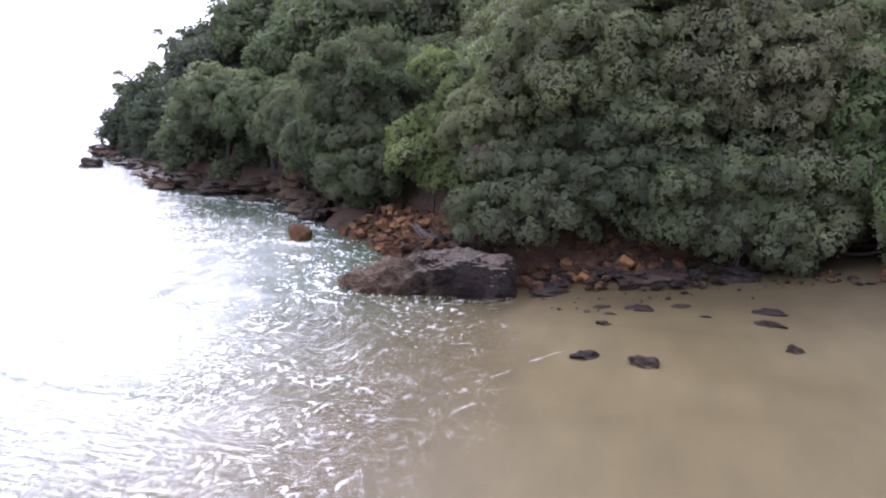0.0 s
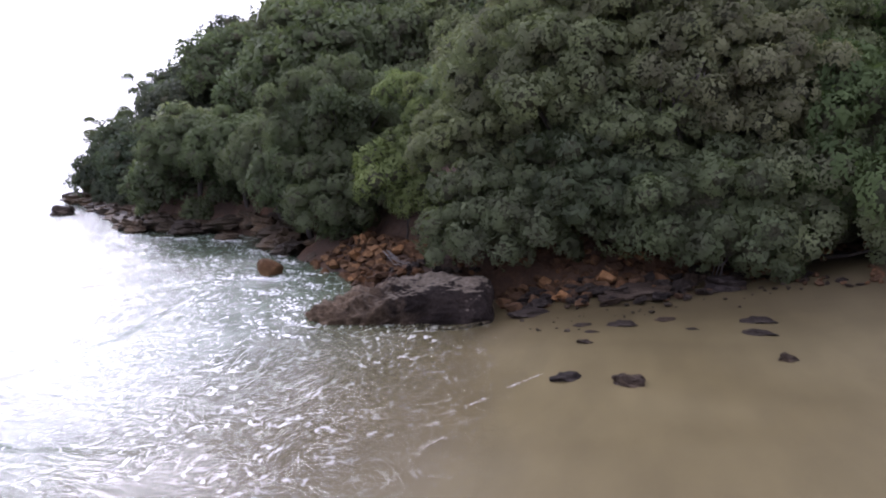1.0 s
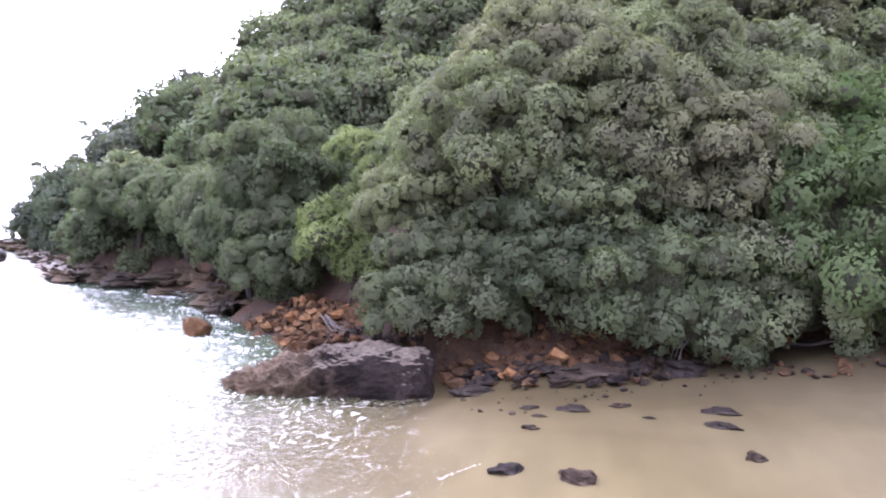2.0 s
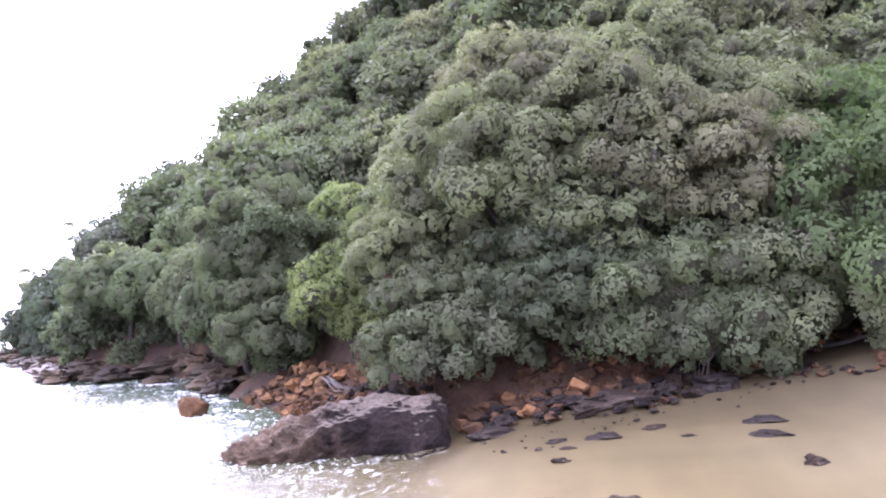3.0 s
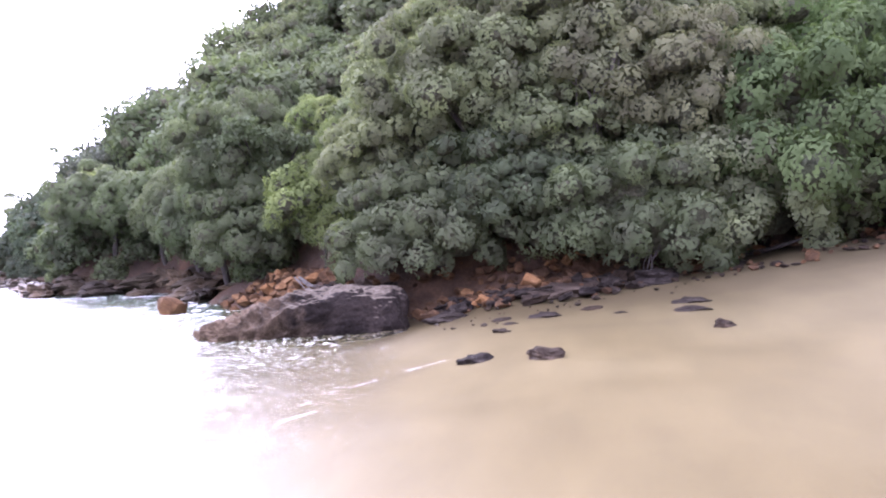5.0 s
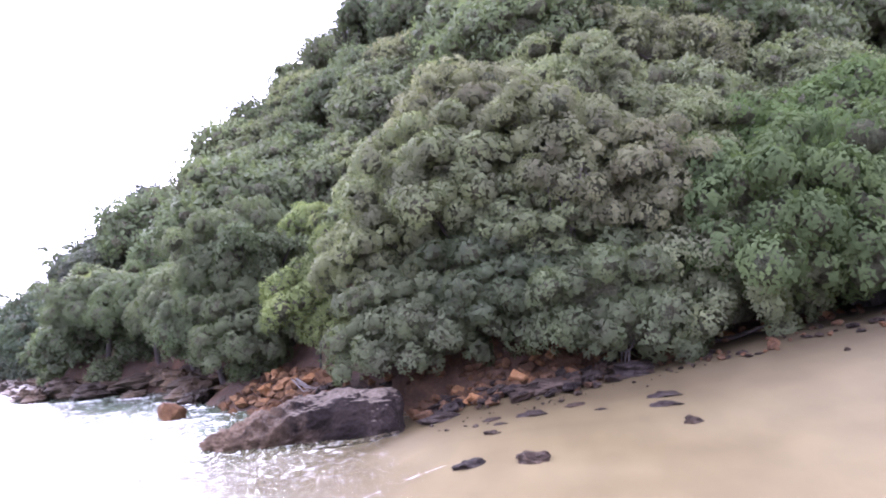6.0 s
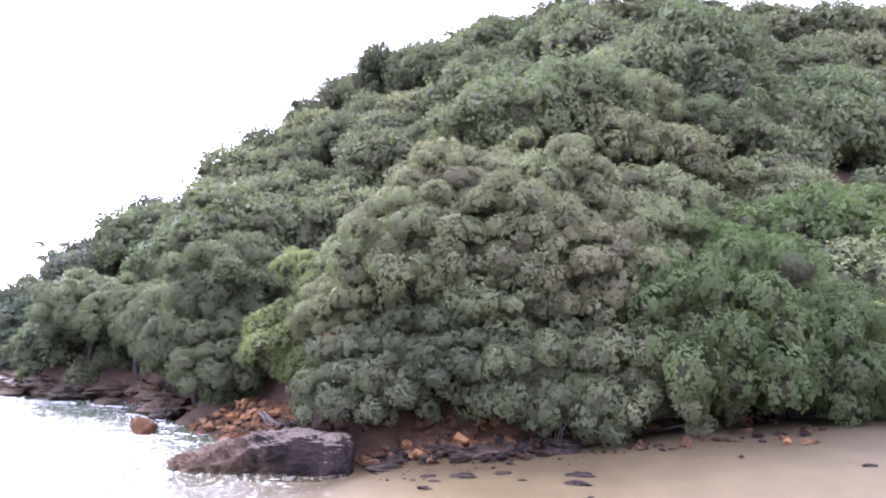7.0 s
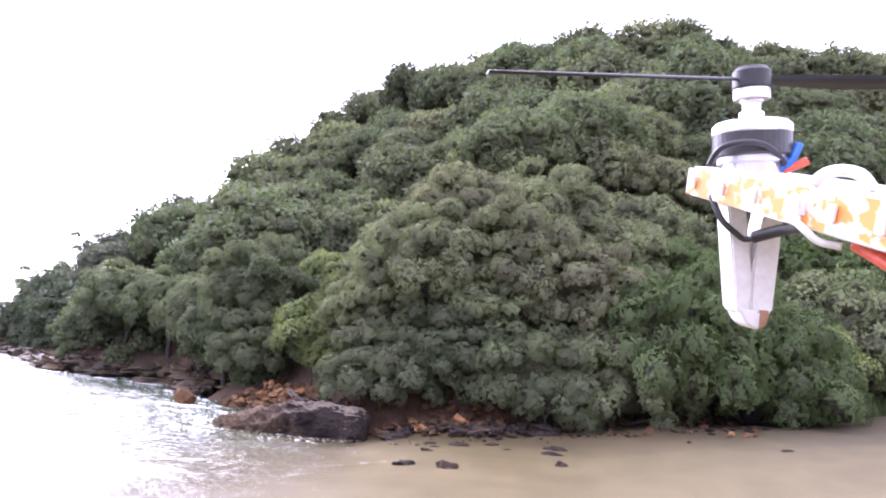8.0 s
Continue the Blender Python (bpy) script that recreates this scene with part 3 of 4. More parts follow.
    g /= np.linalg.norm(g, axis=2, keepdims=True)
    ln = length * rng.uniform(0.7, 1.3, (n, leaves, 1))
    wd = width * rng.uniform(0.7, 1.3, (n, leaves, 1))
    base = tp[:, None, :] + g * length * rng.uniform(0.0, 0.9, (n, leaves, 1)) + rng.normal(scale=length * 0.12, size=g.shape)
    up = td[:, None, :] + rng.normal(scale=0.3, size=g.shape)
    side = np.cross(g, up)
    side /= np.linalg.norm(side, axis=2, keepdims=True) + 1e-9
    nrm = np.cross(side, g)
    tip = base + g * ln - nrm * ln * 0.15
    mid = base + g * ln * 0.45 + nrm * ln * 0.06
    quad = np.stack([base, mid - side * wd * 0.5, tip, mid + side * wd * 0.5], axis=2)
    soft = quad - (tp - td * length * 1.2)[:, None, None, :]
    soft = soft / (np.linalg.norm(soft, axis=3, keepdims=True) + 1e-9) * 0.15 + td[:, None, None, :]
    soft /= np.linalg.norm(soft, axis=3, keepdims=True) + 1e-9
    turned = (nrm * soft[:, :, 0, :]).sum(axis=2) > 0
    quad[turned] = quad[turned][:, ::-1]
    soft[turned] = soft[turned][:, ::-1]
    corners = 4 if cushions < 40 else 3
    if corners == 3:      # from afar a leaf is a plain triangle
        quad[:, :, 2] += (quad[:, :, 3] - quad[:, :, 1]) * 0.5
        quad, soft = quad[:, :, :3], soft[:, :, :3]
    v, soft = quad.reshape(-1, 3), soft.reshape(-1, 3)
    faces = np.arange(len(v)).reshape(-1, corners).tolist()
    mat = [0] * len(faces)
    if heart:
        # a small lump under each cushion, and the middle of the crown, both coloured as shaded leaves
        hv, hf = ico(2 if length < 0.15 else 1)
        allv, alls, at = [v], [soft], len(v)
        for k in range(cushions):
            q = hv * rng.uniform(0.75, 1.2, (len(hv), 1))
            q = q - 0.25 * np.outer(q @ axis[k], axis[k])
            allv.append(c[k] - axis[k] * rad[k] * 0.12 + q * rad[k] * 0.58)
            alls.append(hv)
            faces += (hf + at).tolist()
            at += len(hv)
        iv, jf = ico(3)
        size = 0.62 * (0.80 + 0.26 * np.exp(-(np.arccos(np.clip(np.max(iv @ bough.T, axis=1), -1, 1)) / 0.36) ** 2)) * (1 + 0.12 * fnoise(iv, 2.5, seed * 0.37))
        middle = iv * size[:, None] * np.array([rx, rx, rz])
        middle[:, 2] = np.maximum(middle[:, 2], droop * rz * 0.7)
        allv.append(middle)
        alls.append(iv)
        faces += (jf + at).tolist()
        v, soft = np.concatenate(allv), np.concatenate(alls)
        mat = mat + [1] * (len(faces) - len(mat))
    return v, faces, mat, c, soft


# cushions, rosettes on each, leaves in each, leaf length and width, cushion radius
SPEC = {"near": (80, 92, 9, 0.096, 0.084, 0.62), "mid": (76, 21, 8, 0.175, 0.15, 0.70), "far": (60, 13, 6, 0.28, 0.27, 0.80), "small": (34, 34, 9, 0.10, 0.064, 0.40)}


def tree_thing(name, seed, leaf, rx, rz, trunk_h, detail, label, group):
    """A tree at the origin: trunk with limbs, and a crown of leaves."""
    rng = np.random.default_rng(seed + 1000)
    v, f, mat, c, soft = crown_arrays(seed, rx, rz, *SPEC[detail])
    lift = trunk_h + rz * 0.45
    v = v + np.array([0, 0, lift])
    root = new(name)
    tagged(root, label, "tree", group)
    lean = rng.normal(scale=0.7, size=2) * (1 if rx > 2 else 0.4)
    crown = mesh_from("crown", v, f, [leaf, INNER_SHADE], mat, smooth=True)
    crown.normals_split_custom_set_from_vertices(soft.tolist())
    part("crown", crown, root)
    tv, tf = [], []

    def add(points, radii, sides):
        q, g = tube(points, radii, sides)
        at = sum(len(k) for k in tv)
        tv.append(q)
        tf.extend([tuple(i + at for i in face) for face in g])

    stem = 1.0 if rx > 2 else 0.22
    bend = rng.normal(scale=0.25, size=2)
    fork = np.array([bend[0], bend[1], trunk_h])
    add([(lean[0], lean[1], -1.0), (lean[0] * 0.4 + bend[0], lean[1] * 0.6 + bend[1], trunk_h * 0.45), tuple(fork)], [0.20 * stem, 0.16 * stem, 0.14 * stem], 8)
    picks = rng.choice(len(c), size=12, replace=False)
    for k in picks:
        end = c[k] * 0.95 + np.array([0, 0, lift])
        m1 = fork + (end - fork) * 0.45 + rng.normal(scale=0.3 * stem, size=3) + np.array([0, 0, 0.25 * stem])
        m2 = fork + (end - fork) * 0.75 + rng.normal(scale=0.2 * stem, size=3)
        add([tuple(fork), tuple(m1), tuple(m2), tuple(end)], [0.12 * stem, 0.085 * stem, 0.055 * stem, 0.02 * stem], 6)
    part("trunk", mesh_from("trunk", np.concatenate(tv), tf, [BARK], smooth=True), root, "grey bark trunk forking into limbs")
    return root


LIBRARY = {}
KINDS = {
    "olive": (LEAF, "broad coastal tree with dense olive-green rosettes of leaves"),
    "green": (LEAF_GREEN, "rounded tree with dense fresh green leaves"),
    "lime": (LEAF_LIME, "small tree with lime-green young leaves"),
    "dark": (LEAF_SHADED, "headland coastal tree, shade and haze painted into its dark blue-green leaves"),
    "brown": (LEAF_BROWN, "broad coastal tree with brownish-olive leaves"),
    "grey": (LEAF_GREY, "dense grey-green coastal tree on the hillside"),
}


def plant(kind, detail, variant, x, y, z, turn, size, tall=1.0):
    key = (kind, detail, variant)
    leaf, label = KINDS[kind]
    group = {"near": "trees along the shore", "mid": "trees on the lower slope", "far": "trees on the upper slope"}[detail]
    m = pose(x, y, z, 0, 0, turn) @ Matrix.Diagonal((size, size, size * tall, 1))
    if key not in LIBRARY:
        small = kind == "lime"
        LIBRARY[key] = tree_thing("tree", 17 * variant + len(LIBRARY) * 3, leaf, 1.3 if small else 3.6, 1.15 if small else 2.9, 1.6 if small else 2.2, "small" if small else detail, label, group)
        LIBRARY[key].matrix_basis = m
        return LIBRARY[key]
    ob = copy_thing(LIBRARY[key], pose(x, y, z, 0, 0, turn))
    ob.scale = (size, size, size * tall)
    return ob


# the front row, one by one: kind, x, y, size, tall, lift over the ground
FRONT = [
    ("grey", -1.9, 21.9, 0.8, 1.0, -1.6), ("grey", 0.6, 22.2, 0.75, 0.95, -1.4), ("grey", 3.9, 22.0, 0.9, 1.0, -2.4),
    ("olive", -0.6, 23.6, 1.0, 1.05, -0.9), ("olive", 2.5, 24.4, 1.05, 1.0, -1.2), ("olive", 6.4, 22.7, 1.0, 1.0, -2.6),
    ("olive", 1.5, 23.0, 0.8, 0.9, -0.8), ("brown", 5.2, 23.6, 0.9, 1.05, -0.9), ("olive", -2.9, 23.4, 0.75, 1.0, -0.5),
    ("green", 9.2, 23.2, 1.25, 1.15, -2.9), ("green", 12.4, 24.2, 1.1, 1.1, -2.8), ("olive", 0.2, 26.4, 1.0, 1.0, -1.3), ("olive", 3.6, 27.0, 1.0, 1.0, -1.5), ("olive", -3.4, 26.6, 0.85, 1.0, -1.0), ("olive", 6.8, 26.8, 1.0, 1.0, -1.6), ("green", 10.2, 27.6, 1.0, 1.0, -1.6),
    ("grey", -10.2, 28.8, 0.85, 1.05, -1.0), ("grey", -11.4, 30.4, 0.9, 1.2, 1.2), ("grey", -13.2, 31.8, 0.95, 1.1, -0.9), ("grey", -16.5, 35.2, 1.0, 1.1, -1.0),
    ("grey", -20.6, 38.2, 1.0, 1.0, -1.0), ("grey", -25.4, 40.0, 1.0, 1.0, -1.0),
]
rng = np.random.default_rng(5)
taken = []
for i, (kind, x, y, size, tall, lift) in enumerate(FRONT):
    plant(kind, "near", i % 3 if kind == "olive" else 0, x, y, ground_z(x, y) + lift, 47.0 * i, size, tall)
    taken.append((x, y, 2.6 * size))

# young lime-green trees: the middle of each crown, and its size
for i, (x, y, z, size) in enumerate(((-6.98, 25.7, 3.51, 1.08), (-5.86, 25.5, 2.65, 0.82), (-6.03, 26.0, 4.65, 0.80), (-5.35, 25.7, 5.79, 0.68), (-6.77, 26.9, 6.82, 0.68), (-5.92, 26.4, 6.70, 0.57), (14.6, 24.2, 4.0, 1.1))):
    plant("lime", "near", 0, x, y, z - 2.4 * size, 71.0 * i, size * 1.13, 1.0)

# the wooded slope
tries = 0
while tries < 7000:
    tries += 1
    x, y = rng.uniform(-63, 62), rng.uniform(22, 108)
    d = float(inland(x, y)[0])
    dist = math.hypot(x - 2, y)
    if d < 1.0 or d > 48 or x > 17 + 0.62 * (y - 20) or dist > 112:
        continue
    gully = abs((x + 6.8) * 0.97 - (y - 26) * 0.24)
    if gully < 2.3 and d < 18:
        continue
    size = rng.uniform(0.85, 1.35) if dist < 50 else rng.uniform(1.0, 1.6)
    r = 2.7 * size
    if any((x - a0) ** 2 + (y - b0) ** 2 < ((0.55 if dist < 43 else 0.5) * (r + c0) + 0.7) ** 2 for a0, b0, c0 in taken):
        continue
    taken.append((x, y, r))
    detail = "near" if dist < 25.5 else "mid" if dist < 47 else "far"
    side = x + 7 - 0.25 * (y - 26)
    kind = rng.choice(["olive", "grey", "green"], p=[0.30, 0.69, 0.01] if side < 0 else [0.62, 0.34, 0.04])
    if detail == "far" and (kind == "green" or rng.uniform() < 0.5):
        kind = "grey"
    # headland trees take the leaf colour with shade in it
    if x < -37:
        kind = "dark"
    plant(str(kind), detail, int(rng.integers(0, 3)), x, y, ground_z(x, y) - (2.0 if dist < 29 else 3.2) - (2.0 if y > 67 and 2 < x < 17 else -1.2 if y > 67 and x >= 17 else 0.0), rng.uniform(0, 360), size, rng.uniform(0.85, 1.1))

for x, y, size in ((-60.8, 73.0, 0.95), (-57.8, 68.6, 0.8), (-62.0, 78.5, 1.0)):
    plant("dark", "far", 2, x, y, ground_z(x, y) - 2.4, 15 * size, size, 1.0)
for x, y in ((7.1, 35.4), (26.0, 51.6)):
    plant("olive", "mid", 1, x, y, ground_z(x, y) - 3.0, 30 * x, 0.9, 1.0)
top_tree = plant("grey", "far", 0, -16.8, 78.0, 35.4, 20, 0.8, 1.3)
crest_tree = plant("grey", "far", 1, -2.5, 81.0, ground_z(-2.5, 81.0) - 2.3, 70, 1.1, 1.0)
tagged(crest_tree, "broad tree on the crest of the hill", "tree", "trees on the upper slope")
tagged(top_tree, "taller tree standing out on the skyline", "tree", "trees on the upper slope")

# bushes that hang over the bank
for (x0, y0), (x1, y1) in zip(FOOT[2:-3], FOOT[3:-2]):
    far = math.hypot(x1 - x0, y1 - y0)
    for k in range(max(1, int(far / 2.3))):
        t = (k + rng.uniform(0.2, 0.8)) / max(1, int(far / 2.3))
        x, y = x0 + (x1 - x0) * t, y0 + (y1 - y0) * t
        if -8.5 < x < 1.5 or (-34 < x <= -8.5 and k % 3 == 0):
            continue
        nx, ny = -(y1 - y0) / far, (x1 - x0) / far
        off = rng.uniform(0.6, 1.7)
        x, y = x + nx * off, y + ny * off
        size = rng.uniform(0.42, 0.62)
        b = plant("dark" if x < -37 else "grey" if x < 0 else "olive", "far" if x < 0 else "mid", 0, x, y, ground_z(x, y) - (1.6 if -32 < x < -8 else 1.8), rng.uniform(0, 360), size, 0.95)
        b.name = "bush"
        tagged(b, "low dense bush hanging over the bank above the rocks", "bush", "bushes along the bank")


def sparse_tree(name, seed, x, y, z, height, spread, label):
    """A thin wind-shaped tree: bare limbs with leaves in clumps at the ends only."""
    r = np.random.default_rng(seed)
    root = new(name)
    root.matrix_basis = pose(x, y, z)
    tagged(root, label, "tree", "thin trees on the skyline")
    tv, tf, lv, lf = [], [], [], []

    def add(points, radii, sides):
        q, g = tube(points, radii, sides)
        at = sum(len(k) for k in tv)
        tv.append(q)
        tf.extend([tuple(i + at for i in face) for face in g])

    top = np.array([spread * 0.15, 0, height * 0.55])
    add([(0, 0, -1.5), (0.1, 0, height * 0.3), tuple(top)], [0.28, 0.2, 0.15], 8)
    for k in range(17):
        a0 = r.uniform(0, 6.28)
        end = np.array([math.cos(a0) * spread * r.uniform(0.4, 1), math.sin(a0) * spread * r.uniform(0.4, 1), height * r.uniform(0.5, 1.0)])
        m1 = top + (end - top) * 0.5 + r.normal(scale=0.3, size=3)
        add([tuple(top), tuple(m1), tuple(end)], [0.11, 0.07, 0.03], 5)
        v, f, mat, c, soft = crown_arrays(seed * 31 + k, 0.7, 0.35, 5, 9, 7, 0.18, 0.12, 0.34, droop=0.0, heart=False)
        lf.extend([tuple(i + sum(len(k2) for k2 in lv) for i in face) for face in f])
        lv.append(v + end)
    part("trunk", mesh_from("trunk", np.concatenate(tv), tf, [BARK], smooth=True), root, "bare grey trunk and limbs")
    v = np.concatenate(lv)
    part("crown", mesh_from("crown", v, lf, [LEAF_GREY], smooth=True), root)
    return root


for seed, x, y, h, w in ((1, -48.5, 66.5, 8.0, 3.2), (2, -55.0, 69.0, 7.5, 4.0), (3, -57.5, 70.5, 6.5, 3.6), (4, -19.0, 78.5, 9.0, 3.0), (5, -52.0, 68.0, 7.0, 2.8)):
    sparse_tree("thin_tree", seed, x, y, ground_z(x, y) + 0.2, h, w, "thin wind-shaped tree with clumps of leaves against the sky")


def dead_branches(x, y, z, seed=77, size=1.0, tilt=0.0, turn=0.0):
    """Bare grey boughs that show in a gap between crowns."""
    q = np.random.default_rng(seed)
    root = new("dead_branches")
    root.matrix_basis = pose(x, y, z, tilt, 0, turn) @ Matrix.Scale(size, 4)
    tagged(root, "bare grey dead branches showing between the leaves", "branch", "trees along the shore")
    for k in range(7):
        lean, up = q.uniform(-0.7, 0.9), q.uniform(0.9, 2.0)
        foot = (q.uniform(-0.5, 0.5), 1.2, -1.6)
        bend = (foot[0] * 0.5 + lean * 0.4, q.uniform(-0.1, 0.3), up * 0.1)
        v, f = tube([foot, bend, (lean, q.uniform(-0.2, 0.2), up * 0.5), (lean * 1.3 + q.normal() * 0.1, 0.0, up * 0.8)], [0.042, 0.03, 0.02, 0.008], 6)
        part("bough", mesh_from("bough", v, f, [DEAD_WOOD], smooth=True), root)
    return root


dead_branches(3.0, 21.2, 5.6)
twigs = dead_branches(4.1, 20.1, 1.15, 5, 0.4)
tagged(twigs, "small tangle of bleached twigs hanging over the bank", "branch", "trees along the shore")
litter = dead_branches(-5.7, 22.3, 0.75, 15, 0.45, 78, 40)
tagged(litter, "bleached dead branches lying on the rubble behind the boulder", "branch", "trees along the shore")
old_tree = sparse_tree("bare_trunk_tree", 9, -10.6, 29.6, ground_z(-10.6, 29.6), 6.5, 2.2, "leaning tree with a bare pale trunk in the gully")
tagged(old_tree, group="trees along the shore")


# ---- shore rocks ----
r = np.random.default_rng(21)


def scatter(names, meshes, count, area, sizes, label, group, sink=0.15, flat=1.0, heap=False):
    for _ in range(count):
        t, u = r.uniform(0, 1), r.uniform(0, 1)
        (ax, ay), (bx, by), (cx, cy), (dx, dy) = area
        x = (ax * (1 - t) + bx * t) * (1 - u) + (dx * (1 - t) + cx * t) * u
        y = (ay * (1 - t) + by * t) * (1 - u) + (dy * (1 - t) + cy * t) * u
        size = r.uniform(*sizes) ** 1.0
        z = max(ground_z(x, y), -0.25) + size * (0.3 - sink)
        if heap:
            z = max(-0.25, -0.35 + 0.5 * (2.8 + min(0.0, float(inland(x, y)[0])))) + size * (0.3 - sink)
        ob = rock_thing(names, meshes[int(r.integers(0, len(meshes)))], x, y, z, r.uniform(0, 360), label, group, (r.uniform(-18, 18), r.uniform(-18, 18)), size)
        ob.scale = (size * r.uniform(0.8, 1.25), size * r.uniform(0.8, 1.25), size * flat * r.uniform(0.8, 1.2))


# pile of fallen rock in the cove behind the boulder
scatter("rubble_rock", RUST, 150, ((-11.5, 27.0), (-6.6, 21.2), (-4.2, 22.6), (-8.6, 27.8)), (0.22, 0.7), "rust-brown block in a pile of fallen rock", "fallen rocks behind the boulder", heap=True)
scatter("rubble_rock", ORANGE, 46, ((-10.6, 26.6), (-7.4, 22.6), (-6.0, 24.0), (-8.8, 27.0)), (0.3, 0.7), "orange-brown sandstone block in a pile of fallen rock", "fallen rocks behind the boulder", sink=-0.15, heap=True)
# rocks at the foot of the bank beside the beach
scatter("bank_rock", RUST, 64, ((-1.6, 18.4), (2.6, 19.6), (2.8, 20.9), (-1.4, 20.4)), (0.2, 0.6), "brown rock at the foot of the bank", "rocks along the bank")
scatter("bank_rock", DARK, 46, ((-1.4, 18.0), (3.6, 18.8), (5.0, 20.8), (-1.2, 19.4)), (0.25, 0.8), "dark wet rock at the foot of the bank", "rocks along the bank", flat=0.8)
scatter("bank_rock", ORANGE, 10, ((-0.8, 19.0), (3.2, 20.4), (3.4, 21.2), (-0.6, 20.6)), (0.35, 0.6), "orange sandstone rock at the foot of the bank", "rocks along the bank")
scatter("bank_rock", RUST, 40, ((3.5, 20.6), (11.5, 22.6), (11.8, 24.0), (3.5, 21.6)), (0.2, 0.5), "brown rock at the foot of the bank", "rocks along the bank")
scatter("bank_rock", ORANGE, 8, ((4.0, 21.0), (10.5, 23.0), (10.8, 24.0), (4.0, 21.8)), (0.25, 0.6), "orange sandstone rock at the foot of the bank", "rocks along the bank")
scatter("bank_rock", RUST, 46, ((-1.8, 20.0), (5.8, 21.4), (6.0, 22.4), (-1.6, 21.2)), (0.18, 0.5), "brown rock lodged in the clay bank", "rocks along the bank")
scatter("bank_rock", RUST, 28, ((-1.8, 20.9), (10.0, 23.4), (10.0, 24.2), (-1.6, 22.0)), (0.15, 0.4), "brown rock lodged in the clay bank", "rocks along the bank")
scatter("bank_rock", RUST, 42, ((-1.7, 19.5), (3.2, 20.4), (3.4, 21.4), (-1.5, 20.9)), (0.25, 0.6), "brown rock at the foot of the bank", "rocks along the bank", sink=0.05)
scatter("bank_rock", DARK, 18, ((-1.6, 19.2), (4.0, 20.2), (4.4, 21.2), (-1.4, 20.4)), (0.35, 0.8), "dark wet rock at the foot of the bank", "rocks along the bank", sink=0.05)
scatter("toe_rock", SHELF, 20, ((-6.9, 17.0), (-5.0, 16.9), (-5.4, 18.6), (-6.9, 18.6)), (0.3, 0.75), "rough brown rock broken off the boulder's toe", "rocks at the boulder's toe", sink=0.3)
scatter("rubble_rock", DARK, 40, ((-8.0, 21.6), (-3.6, 19.8), (-2.6, 21.0), (-6.4, 22.8)), (0.25, 0.6), "dark broken rock behind the boulder", "fallen rocks behind the boulder", sink=0.0, heap=True)
scatter("rubble_rock", RUST, 40, ((-8.6, 22.6), (-3.4, 20.0), (-2.4, 21.2), (-7.4, 23.6)), (0.2, 0.5), "brown broken rock behind the boulder", "fallen rocks behind the boulder", sink=-0.1, heap=True)
scatter("bank_rock", RUST, 44, ((-2.6, 20.5), (3.6, 20.9), (3.8, 22.2), (-2.4, 22.0)), (0.2, 0.65), "brown rock lodged in the clay bank", "rocks along the bank", sink=-0.05)
scatter("bank_rock", ORANGE, 16, ((-2.4, 20.4), (6.0, 21.2), (6.2, 22.4), (-2.2, 21.6)), (0.2, 0.55), "orange sandstone rock lodged in the clay bank", "rocks along the bank", sink=-0.05)
# small stones strewn on the sand under the overhanging trees
for a0, b0, k in (((2.6, 18.3), (4.2, 19.4), 22), ((4.2, 19.4), (6.6, 18.8), 30), ((6.4, 18.3), (9.6, 19.2), 34), ((9.4, 18.6), (13.5, 21.4), 24)):
    for kinds, share, label in ((RUST, 0.55, "small brown stone on the sand below the bank"), (DARK, 0.45, "small dark stone on the sand below the bank")):
        scatter("bank_stone", kinds, int(k * share), (a0, b0, (b0[0], b0[1] + 1.5), (a0[0], a0[1] + 1.5)), (0.10, 0.34), label, "stones below the bank", sink=0.2)
# rock shelf along the far shore
for (x0, y0), (x1, y1) in zip(FOOT[3:11], FOOT[4:12]):
    far = math.hypot(x1 - x0, y1 - y0)
    nx, ny = -(y1 - y0) / far, (x1 - x0) / far
    for k in range(int(far / 0.8)):
        t = (k + r.uniform(0, 1)) / int(far / 0.8)
        off = r.uniform(-1.9, 1.0)
        x, y = x0 + (x1 - x0) * t + nx * off, y0 + (y1 - y0) * t + ny * off
        size = r.uniform(1.6, 3.8) if x < -12 else r.uniform(0.7, 1.5)
        ob = rock_thing("shelf_rock", SHELF[int(r.integers(0, 4))], x, y, 0.05 + (off + 1.9) * 0.28, math.degrees(math.atan2(y1 - y0, x1 - x0)) + r.uniform(-25, 25),
                        "grey-brown ledge of bedded rock washed by the sea", "rock ledges along the shore", (r.uniform(-7, 7), r.uniform(-6, 6)), size)
        ob.scale = (size * 1.2, size * r.uniform(0.8, 1.1), size * r.uniform(0.65, 1.1))

